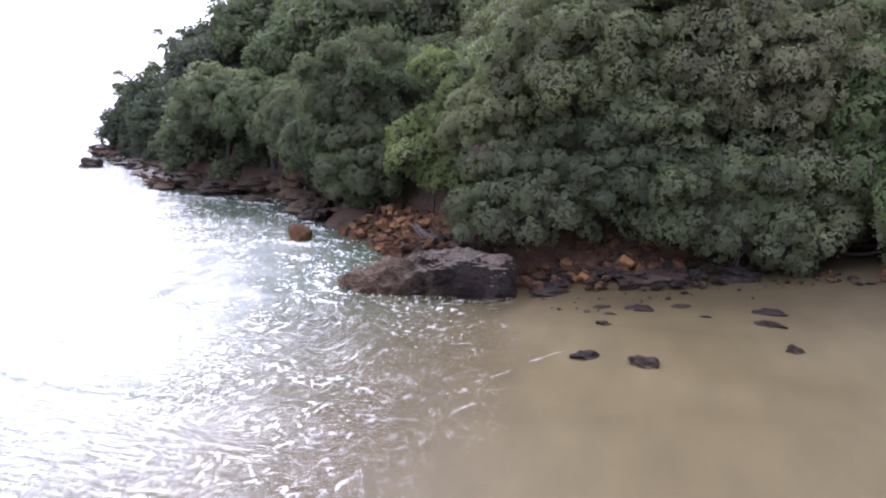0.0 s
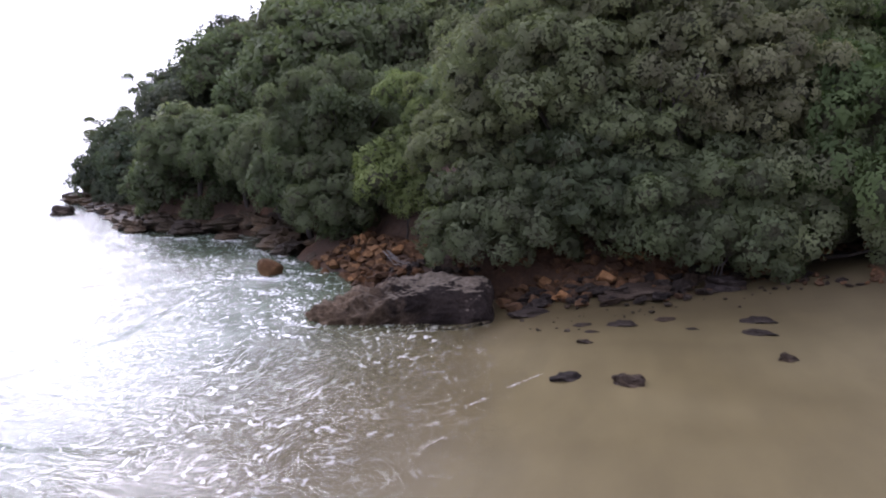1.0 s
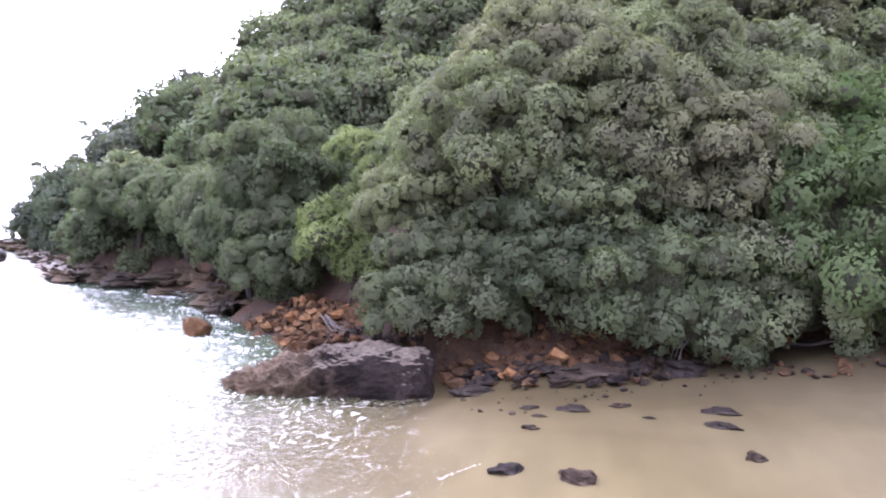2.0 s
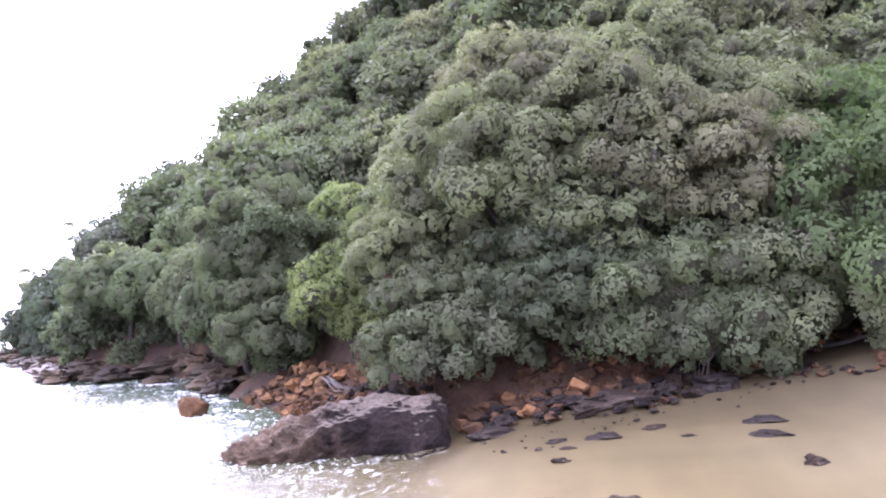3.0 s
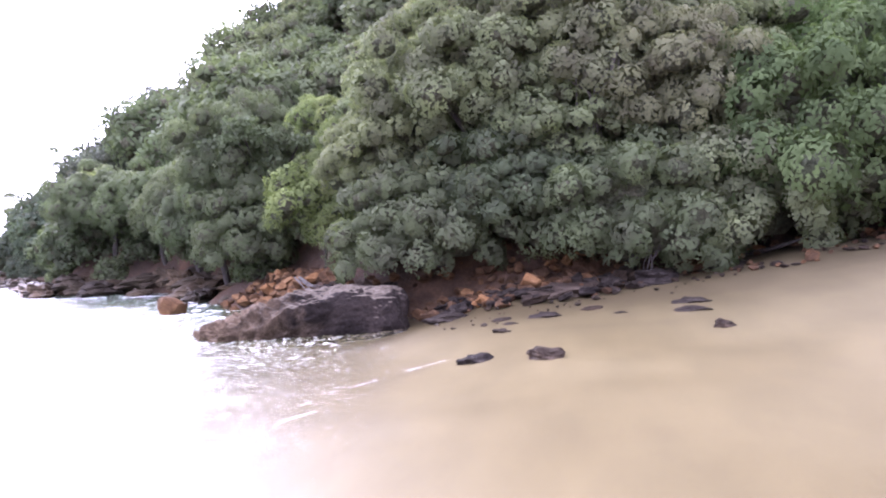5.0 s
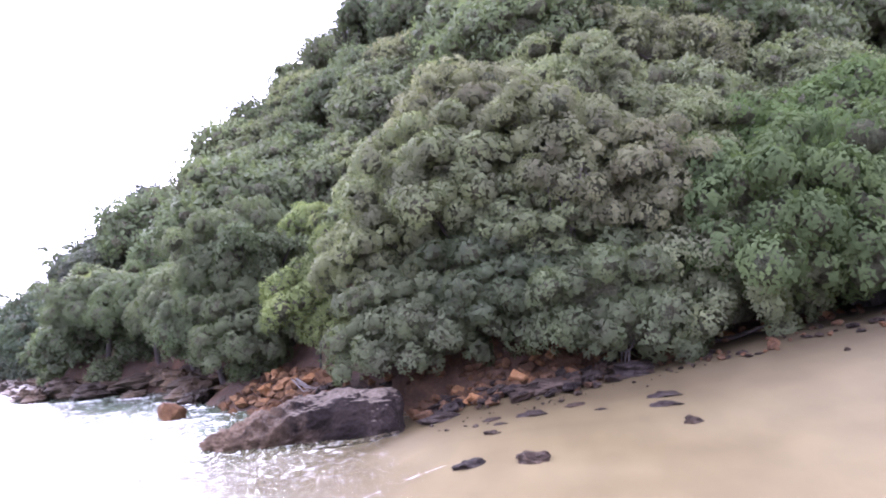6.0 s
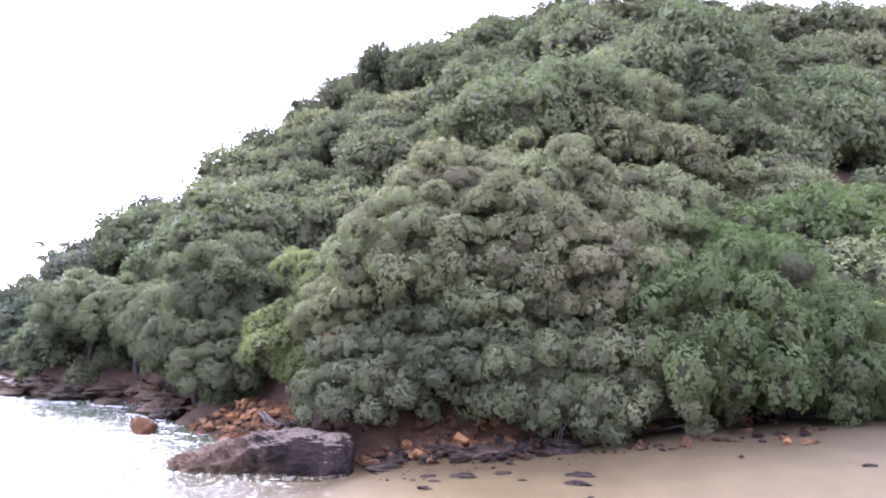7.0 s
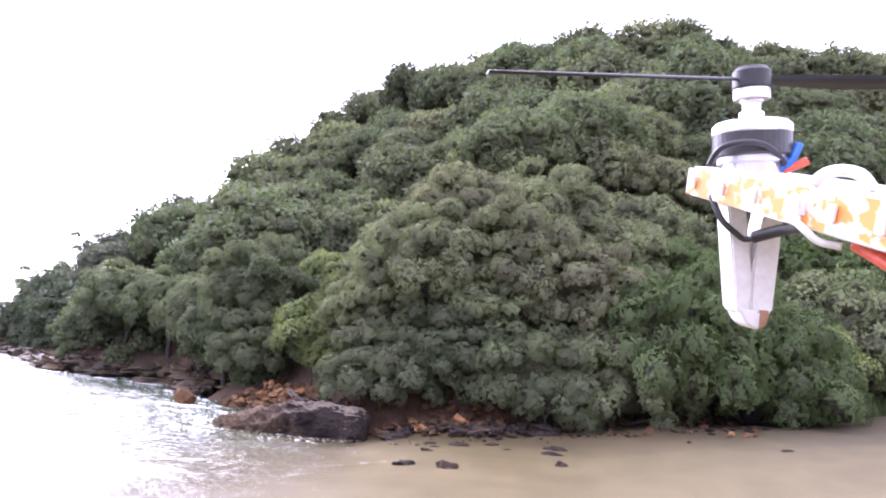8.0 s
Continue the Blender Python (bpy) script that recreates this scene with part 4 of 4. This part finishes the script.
# named rocks
PLACED = [
    ("bank_rock", ORANGE[0], 0.05, 19.15, 0.16, 30, 0.55, "rounded orange sandstone rock at the foot of the bank"),
    ("bank_rock", ORANGE[1], 1.12, 20.2, 0.30, 0, 0.8, "broad orange sandstone block at the foot of the bank"),
    ("bank_rock", ORANGE[2], 5.3, 20.9, 0.14, 20, 0.75, "orange sandstone block at the foot of the bank"),
    ("bank_rock", ORANGE[3], 9.9, 18.5, 0.05, 15, 0.38, "small orange sandstone rock on the dry sand"),
    ("bank_rock", ORANGE[1], 10.3, 18.3, 0.05, 70, 0.42, "small orange sandstone rock on the dry sand"),
    ("bank_rock", RUST[3], 10.6, 18.4, 0.03, 40, 0.3, "small brown rock on the dry sand"),
    ("bank_rock", ORANGE[2], 4.9, 20.5, 0.1, 130, 0.5, "orange sandstone block at the foot of the bank"),
    ("bank_rock", RUST[1], 0.55, 18.5, 0.08, 60, 0.55, "grey-brown rock at the foot of the bank"),
    ("bank_rock", DARK[1], 4.1, 19.6, 0.12, 20, 1.1, "dark rock in the hollow under the branches"),
    ("sand_rock", DARK[2], 8.4, 17.2, 0.02, 60, 0.25, "small dark rock on dry sand"),
    ("dark_slab", SLAB[2], 4.5, 16.95, 0.01, -5, 1.0, "low dark slab of rock showing through the sand"),
    ("dark_slab", SLAB[3], 4.45, 16.1, 0.01, -22, 0.85, "low dark slab of rock showing through the sand"),
    ("dark_slab", SLAB[0], 2.6, 17.2, 0.01, 10, 0.6, "low dark slab of rock showing through the sand"),
    ("dark_slab", SLAB[1], 3.1, 16.5, 0.01, -20, 0.35, "low dark slab of rock showing through the sand"),
    ("dark_slab", SLAB[2], 1.6, 16.95, 0.01, -6, 0.9, "low dark slab of rock showing through the sand"),
    ("dark_slab", SLAB[0], 0.72, 16.95, 0.01, 12, 0.55, "low dark slab of rock showing through the sand"),
    ("dark_slab", SLAB[1], -0.7, 18.4, 0.02, 4, 1.5, "low dark slab of rock at the water's edge"),
    ("dark_slab", SLAB[2], 2.0, 19.3, 0.08, 11, 2.4, "long dark slab of rock below the bank"),
    ("dark_slab", SLAB[3], 0.95, 16.45, 0.01, 0, 0.4, "low dark slab of rock showing through the sand"),
]
for name, data, x, y, z, turn, size, label in PLACED:
    rock_thing(name, data, x, y, float(beach(x, y)) + z, turn, label, {"bank_rock": "rocks along the bank", "sand_rock": "rocks on the sand"}.get(name, "slabs in the sand"), scale=size)


def gravel():
    """Dark pebbles and bits of stone washed round the slabs."""
    q = np.random.default_rng(33)
    v, f, at = [], [], 0
    base, jf = ico(1)
    for _ in range(90):
        x = q.uniform(-1.0, 6.5)
        y = 16.2 + 0.42 * max(x, 0) + q.gamma(2.0, 0.9) + 0.9 * noise.noise(Vector((x * 1.3, 2.0, 0)))
        if float(inland(x, y)[0]) > 0.2:
            continue
        size = 0.016 + 0.022 * q.gamma(1.3, 1.0)
        b0 = base * q.uniform(0.7, 1.3, (len(base), 1)) * np.array([size, size * q.uniform(0.6, 1), size * 0.5])
        t = q.uniform(0, 6.28)
        b0 = np.c_[b0[:, 0] * math.cos(t) - b0[:, 1] * math.sin(t), b0[:, 0] * math.sin(t) + b0[:, 1] * math.cos(t), b0[:, 2]]
        v.append(b0 + np.array([x, y, float(beach(x, y)) + 0.02]))
        f.append(jf + at)
        at += len(base)
    ob = new("gravel", mesh_from("gravel", np.concatenate(v), np.concatenate(f), [ROCK_SHELF]))
    tagged(ob, "dark pebbles and stone chips scattered on the sand", "gravel", kind="stuff")


gravel()


# ---- foam ----
def foam_ribbon(points, width, seed):
    """Broken flecks of foam along a line on the water."""
    pts = np.array(points, float)
    seg = np.r_[0, np.cumsum(np.hypot(*np.diff(pts, axis=0).T))]
    q = np.random.default_rng(int(seed * 10))
    v, f, at = [], [], 0
    for _ in range(int(seg[-1] / (0.03 if width < 0.06 else 0.05 if width < 0.1 else 0.035))):
        k = q.uniform(0, seg[-1])
        if noise.noise(Vector((k * (2.3 if width < 0.06 else 1.1), seed, 0))) < (-0.06 if width < 0.06 else -0.12):
            continue
        j = min(int(np.searchsorted(seg, k)), len(pts) - 1)
        dx, dy = pts[j] - pts[max(j - 1, 0)]
        ang = math.atan2(dy, dx) + q.normal() * (0.35 if width > 0.06 else 0.14)
        off = q.normal() * width * 0.9 + 0.2 * noise.noise(Vector((k * 0.8, seed, 4)))
        x = np.interp(k, seg, pts[:, 0]) - math.sin(ang) * off
        y = np.interp(k, seg, pts[:, 1]) + math.cos(ang) * off
        ln, wd = q.uniform(0.012, 0.05) + width * 0.25, q.uniform(0.004, 0.012) + width * 0.06
        if width < 0.06:
            ln, wd = q.uniform(0.015, 0.06), q.uniform(0.0015, 0.0045)
        n0 = 7
        t = np.arange(n0) / n0 * 6.283
        rr = q.uniform(0.6, 1.2, n0)
        px_, py_ = np.cos(t) * ln * rr, np.sin(t) * wd * rr
        z0 = max(float(beach(x, y)), 0.0) + (0.02 if width < 0.06 else 0.035)
        v += [(x, y, z0 + (0.003 if width < 0.06 else 0.012))] + [(x + a0 * math.cos(ang) - b0 * math.sin(ang), y + a0 * math.sin(ang) + b0 * math.cos(ang), z0) for a0, b0 in zip(px_, py_)]
        f += [(at, at + 1 + i, at + 1 + (i + 1) % n0) for i in range(n0)]
        at += n0 + 1
    return np.array(v), np.array(f)


LINES = [
    ([(-9.9, 21.2), (-8.8, 19.9), (-7.8, 18.8), (-7.2, 17.9)], 0.28), ([(-12.4, 23.4), (-11.2, 23.2), (-10.2, 22.6)], 0.22), ([(-11.0, 21.4), (-9.6, 20.4)], 0.2),
    ([(-1.4, 11.7), (-0.6, 12.9), (0.1, 14.1)], 0.018), ([(-1.5, 8.3), (-1.4, 9.7), (-1.3, 10.3), (-1.0, 10.9)], 0.03),
    ([(-7.6, 17.6), (-7.0, 16.9), (-5.8, 16.6)], 0.09),
    ([(-9.6, 16.2), (-8.2, 16.8), (-7.2, 16.3), (-5.8, 15.6)], 0.12), ([(-13.2, 23.0), (-11.8, 22.9), (-10.4, 23.3), (-9.2, 22.6), (-8.2, 21.4)], 0.18),
    ([(-12.6, 24.6), (-11.0, 24.9), (-9.6, 24.0)], 0.15), ([(-4.5, 9.1), (-2.9, 8.7)], 0.04), ([(-10.3, 10.6), (-10.8, 13.2), (-11.6, 16.1), (-11.8, 20.6)], 0.07),
    ([(-16.0, 30.0), (-13.5, 28.2), (-11.6, 26.3)], 0.25), ([(-29.0, 36.0), (-23.0, 34.4), (-18.0, 33.0)], 0.3),
    ([(-46.0, 52.5), (-40.0, 48.0), (-34.0, 43.0)], 0.5),
]
fv, ff, at = [], [], 0
for k, (pts, wdt) in enumerate(LINES):
    v, f = foam_ribbon(pts, wdt, k * 7.3)
    fv.append(v)
    ff.append(f + at)
    at += len(v)
foam = new("sea_foam", mesh_from("sea_foam", np.concatenate(fv), np.concatenate(ff), [FOAM], smooth=True))
tagged(foam, "thin white lines of foam on the shallow water", "foam", kind="stuff")


# ---- grass on the dune ----
def grass():
    q = np.random.default_rng(8)
    n = 2600
    x = q.uniform(14.5, 26, n)
    y = np.interp(x, FOOT[:, 0][12:], FOOT[:, 1][12:]) + q.uniform(-1.6, 1.2, n)
    z = np.array([ground_z(a0, b0) for a0, b0 in zip(x, y)]) - 0.05
    a0 = q.uniform(0, 6.28, n)
    h = q.uniform(0.35, 0.95, n)
    lean = q.uniform(0.1, 0.5, n)
    base = np.c_[x, y, z]
    side = np.c_[np.cos(a0), np.sin(a0), np.zeros(n)] * 0.018
    bend = np.c_[-np.sin(a0), np.cos(a0), np.zeros(n)]
    mid = base + np.c_[np.zeros(n), np.zeros(n), h * 0.6] + bend * (lean * h * 0.3)[:, None]
    tip = base + np.c_[np.zeros(n), np.zeros(n), h] + bend * (lean * h)[:, None]
    v = np.stack([base - side, base + side, mid + side * 0.7, mid - side * 0.7, tip], axis=1).reshape(-1, 3)
    i = np.arange(n)[:, None] * 5
    faces = np.concatenate([i + np.array([0, 1, 2, 3])]).tolist() + (i + np.array([3, 2, 4])).tolist()
    ob = new("dune_grass", mesh_from("dune_grass", v, faces, [LEAF_GREEN]))
    tagged(ob, "tufts of long green grass above the dry sand", "grass", kind="stuff")


grass()


# ---- the drone's arm, where the flight ends ----
def plain(name, color, rough, metal=0.0, wear=0.25, scale=400.0):
    m, n, l, b = material(name)
    f = noise_node(n, l, scale, 5.0)
    dull = tuple(c * (1 - wear) for c in color)
    l.new(ramp(n, l, f, [(0.35, dull), (0.65, color)]), b.inputs["Base Color"])
    b.inputs["Roughness"].default_value = rough
    b.inputs["Metallic"].default_value = metal
    bump(n, l, b, f, 0.15, 0.0004)
    return m


M_WHITE = plain("white_plastic", (0.78, 0.77, 0.76), 0.4, wear=0.12)
M_STRIP, sn, sl, sb = material("orange_flex_strip")
sf = noise_node(sn, sl, 140.0, 2.0)
# pale patches: silver pads, with their overexposed glare put into the colour
sl.new(ramp(sn, sl, sf, [(0.45, (0.72, 0.26, 0.04)), (0.52, (0.80, 0.68, 0.55))]), sb.inputs["Base Color"])
sb.inputs["Roughness"].default_value = 0.4
M_LED = plain("led_chip", (0.85, 0.82, 0.76), 0.3, wear=0.1)
M_SILVER = plain("machined_aluminium", (0.72, 0.70, 0.72), 0.3, 0.9, wear=0.1)
M_BLACK = plain("black_rubber", (0.022, 0.022, 0.025), 0.5)
M_BELL = plain("black_motor_bell", (0.05, 0.048, 0.05), 0.35, 0.3)
M_BLUE = plain("blue_wire", (0.03, 0.16, 0.55), 0.4)
M_RED = plain("red_wire", (0.70, 0.10, 0.04), 0.4)
M_DIRT = plain("sandy_dirt", (0.36, 0.20, 0.12), 0.9, scale=300.0)


def ring_stack(profile, sides=40):
    """A turned part about the z axis from (radius, height) pairs."""
    v, f = [], []
    for rr, z in profile:
        v += [(rr * math.cos(2 * math.pi * k / sides), rr * math.sin(2 * math.pi * k / sides), z) for k in range(sides)]
    for i in range(len(profile) - 1):
        f += [(i * sides + k, i * sides + (k + 1) % sides, (i + 1) * sides + (k + 1) % sides, (i + 1) * sides + k) for k in range(sides)]
    f += [tuple(range(sides))[::-1], tuple(range((len(profile) - 1) * sides, len(profile) * sides))]
    return np.array(v), f


def solid(name, bm, mat, parent, label="", bevel=0.0):
    if bevel:
        bmesh.ops.bevel(bm, geom=bm.edges[:], offset=bevel, segments=2, affect="EDGES")
    me = bpy.data.meshes.new(name)
    bm.to_mesh(me)
    bm.free()
    me.materials.append(mat)
    return part(name, me, parent, label)


def prism(corners_a, corners_b):
    """A block between two quads."""
    bm = bmesh.new()
    va, vb = [bm.verts.new(c) for c in corners_a], [bm.verts.new(c) for c in corners_b]
    k = len(va)
    bm.faces.new(va[::-1])
    bm.faces.new(vb)
    for i in range(k):
        bm.faces.new((va[i], va[(i + 1) % k], vb[(i + 1) % k], vb[i]))
    bmesh.ops.recalc_face_normals(bm, faces=bm.faces[:])
    return bm


def wire(name, points, radius, mat, parent, label):
    """A round cable, rounded between its points."""
    pts = [Vector(p) for p in points]
    fine = []
    for i in range(len(pts) - 1):
        p0, p1, p2, p3 = pts[max(i - 1, 0)], pts[i], pts[i + 1], pts[min(i + 2, len(pts) - 1)]
        for k in range(5):
            t = k / 5
            fine.append(0.5 * (2 * p1 + (p2 - p0) * t + (2 * p0 - 5 * p1 + 4 * p2 - p3) * t * t + (3 * p1 - p0 - 3 * p2 + p3) * t ** 3))
    fine.append(pts[-1])
    v, f = tube([p[:] for p in fine], [radius] * len(fine), 10)
    m = len(fine)
    f = f + [tuple(range(10))[::-1], tuple(range((m - 1) * 10, m * 10))]
    return part(name, mesh_from(name, v, f, [mat], smooth=True), parent, label)


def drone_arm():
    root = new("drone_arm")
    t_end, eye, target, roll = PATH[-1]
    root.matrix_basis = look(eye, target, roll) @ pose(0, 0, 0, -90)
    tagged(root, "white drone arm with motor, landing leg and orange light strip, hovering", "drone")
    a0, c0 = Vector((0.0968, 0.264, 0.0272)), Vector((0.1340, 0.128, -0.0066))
    along = (c0 - a0).normalized()
    across = Vector((-along.y, along.x, 0)).normalized()
    if across.x < 0:
        across = -across
    up = across.cross(along)
    if up.z < 0:
        up = -up

    def section(p, h, w):
        return [p - up * h * 0.5, p + across * w - up * h * 0.5, p + across * w + up * h * 0.5, p + up * h * 0.5]

    length = (c0 - a0).length
    solid("beam", prism(section(a0, 0.0112, 0.034), section(c0, 0.0175, 0.040)), M_WHITE, root, "white moulded plastic beam", 0.0012)
    s0, s1 = a0 - across * 0.0012 + along * 0.001, c0 - across * 0.0012
    strip = solid("light_strip", prism(section(s0, 0.0098, 0.001), section(s1, 0.0150, 0.001)), M_STRIP, root, "orange flexible strip with printed pads, glare painted in as pale patches")
    for k in range(9):
        t = (k + 0.25) / 8.6
        p = s0.lerp(s1, t) - across * 0.0012
        h = 0.0046 + 0.0018 * t
        solid("led", prism([p + along * -0.0016 - up * h / 2, p + along * 0.0016 - up * h / 2, p + along * 0.0016 + up * h / 2, p + along * -0.0016 + up * h / 2],
                           [p + across * 0.0013 + along * -0.0016 - up * h / 2, p + across * 0.0013 + along * 0.0016 - up * h / 2,
                            p + across * 0.0013 + along * 0.0016 + up * h / 2, p + across * 0.0013 + along * -0.0016 + up * h / 2]), M_LED, strip, bevel=0.0003)
    end = a0 + across * 0.004 - along * 0.002
    solid("end_clip", prism(section(end, 0.006, 0.004), section(end - along * 0.003, 0.005, 0.003)), M_WHITE, root, bevel=0.0006)
    # motor
    mx, my, mz = 0.1180, 0.2560, -0.0024
    motor = part("motor", mesh_from("motor", *ring_stack([(0.0105, 0.0300), (0.0105, 0.0345), (0.0125, 0.0350), (0.0125, 0.0375), (0.0120, 0.0380)]), [M_SILVER], smooth=False), root, "silver and black brushless motor")
    motor.location = (mx, my, mz)
    part("bell", mesh_from("bell", *ring_stack([(0.0136, 0.0372), (0.0141, 0.0378), (0.0141, 0.0458), (0.0136, 0.0460)]), [M_BELL], smooth=False), motor, "black motor bell")
    part("cap", mesh_from("cap", *ring_stack([(0.0141, 0.0458), (0.0143, 0.0462), (0.0143, 0.0490), (0.0128, 0.0505), (0.004, 0.0508)]), [M_SILVER], smooth=False), motor, "silver end cap")
    part("collet", mesh_from("collet", *ring_stack([(0.0045, 0.0506), (0.0045, 0.0545), (0.0033, 0.0548), (0.0033, 0.0580), (0.0042, 0.0583), (0.0042, 0.0592), (0.0066, 0.0594), (0.0066, 0.0632)]), [M_SILVER], smooth=False), motor, "silver propeller collet")
    prop = part("propeller", mesh_from("propeller", *ring_stack([(0.0064, 0.0632), (0.0068, 0.0640), (0.0068, 0.0700), (0.0055, 0.0716), (0.0025, 0.0722)]), [M_BLACK], smooth=False), root, "black two-blade propeller at rest")
    prop.location = (mx, my, mz)
    for sgn in (1, -1):
        v, f = [], []
        for k in range(15):
            t = k / 14
            chord = 0.0052 + 0.0075 * math.sin(min(1.0, t * 1.6) * math.pi * 0.55) * (1 - 0.55 * t)
            twist = radians(24 - 17 * t)
            y0 = sgn * (0.004 + 0.098 * t)
            for c_, q_ in ((-0.5, 0.0), (-0.1, 0.0009), (0.5, 0.0), (0.0, -0.0006)):
                v.append((sgn * c_ * chord * math.cos(twist), y0, 0.0672 + c_ * chord * math.sin(twist) + q_))
            if k:
                f += [((k - 1) * 4 + j, (k - 1) * 4 + (j + 1) % 4, k * 4 + (j + 1) % 4, k * 4 + j) for j in range(4)]
        f.append((56, 57, 58, 59))
        blade = part("blade", mesh_from("blade", v, f, [M_BLACK], smooth=True), prop)
        blade.rotation_euler = (0, 0, radians(-84))
    # landing leg
    leg = new("landing_leg")
    leg.parent = root
    y0, y1 = 0.248, 0.260

    def plate(name, outline, ya, yb, mat, label=""):
        return solid(name, prism([(px_, ya, pz_) for px_, pz_ in outline], [(px_, yb, pz_) for px_, pz_ in outline]), mat, leg, label, 0.0007)

    plate("strut", [(0.1055, 0.0225), (0.1118, 0.0225), (0.1150, -0.012), (0.1135, -0.0262), (0.1085, -0.0225)], y0, y1, M_WHITE)
    plate("strut", [(0.1205, 0.0185), (0.1272, 0.0185), (0.1222, -0.0235), (0.1165, -0.0275), (0.1140, -0.0245), (0.1150, -0.006)], y0, y1, M_WHITE)
    plate("web", [(0.1090, 0.004), (0.1225, 0.004), (0.1210, -0.0245), (0.1095, -0.0220)], y0 + 0.004, y1 - 0.001, M_WHITE)
    plate("foot", [(0.1090, -0.0215), (0.1212, -0.0235), (0.1190, -0.0292), (0.1158, -0.0300), (0.1120, -0.0275)], y0 - 0.0006, y1, M_WHITE, "white foot of the leg")
    plate("dirt", [(0.1165, -0.0225), (0.1212, -0.0230), (0.1192, -0.0290), (0.1160, -0.0298)], y0 - 0.0012, y0 + 0.002, M_DIRT, "patch of dried sandy dirt")
    # wires and ties
    wire("cable", [(0.1001, 0.25, 0.0203), (0.1022, 0.246, 0.0111), (0.1072, 0.244, 0.0054), (0.1105, 0.243, 0.0035), (0.1158, 0.236, 0.0058), (0.1186, 0.228, 0.0071), (0.1191, 0.215, 0.0074)], 0.0011, M_BLACK, root, "black cable")
    wire("sleeve", [(0.1120, 0.2415, 0.0042), (0.1158, 0.236, 0.0058), (0.1186, 0.228, 0.0071), (0.1191, 0.215, 0.0074)], 0.0022, M_BLACK, root, "black shrink sleeve")
    wire("motor_wire", [(0.1002, 0.252, 0.0317), (0.1014, 0.244, 0.0368), (0.109, 0.240, 0.0384), (0.1171, 0.241, 0.0369), (0.1244, 0.246, 0.0331), (0.128, 0.25, 0.0302)], 0.0011, M_BLACK, root, "black motor wire")
    wire("motor_wire", [(0.1254, 0.25, 0.0298), (0.129, 0.248, 0.0329), (0.132, 0.248, 0.039)], 0.0016, M_BLUE, root, "blue motor wire")
    wire("motor_wire", [(0.1269, 0.25, 0.0298), (0.1311, 0.248, 0.031), (0.1342, 0.246, 0.0326)], 0.0016, M_RED, root, "red motor wire")
    wire("cable_tie", [(0.1096, 0.208, 0.0086), (0.111, 0.205, 0.0057), (0.1142, 0.203, 0.0022), (0.1193, 0.2, 0.0007)], 0.0012, M_WHITE, root, "white cable tie")
    wire("cable_tie", [(0.1105, 0.2, 0.0190), (0.113, 0.198, 0.0222), (0.1172, 0.196, 0.0230), (0.1208, 0.193, 0.0212), (0.1221, 0.19, 0.0165)], 0.0018, M_WHITE, root, "white looped cable tie")
    wire("power_wire", [(0.1235, 0.2, 0.0015), (0.1253, 0.195, -0.0015), (0.1275, 0.185, -0.0064), (0.131, 0.17, -0.012)], 0.0022, M_RED, root, "red power wire")
    lump = Vector((0.1085, 0.2085, 0.0135))
    solid("tie_head", prism([lump + along * -0.004 - up * 0.0035, lump + along * 0.004 - up * 0.0035, lump + along * 0.0035 + up * 0.0035, lump + along * -0.0035 + up * 0.0035],
                            [lump + across * 0.004 + along * -0.004 - up * 0.0035, lump + across * 0.004 + along * 0.004 - up * 0.0035,
                             lump + across * 0.004 + along * 0.0035 + up * 0.0035, lump + across * 0.004 + along * -0.0035 + up * 0.0035]), M_WHITE, root, bevel=0.0012)


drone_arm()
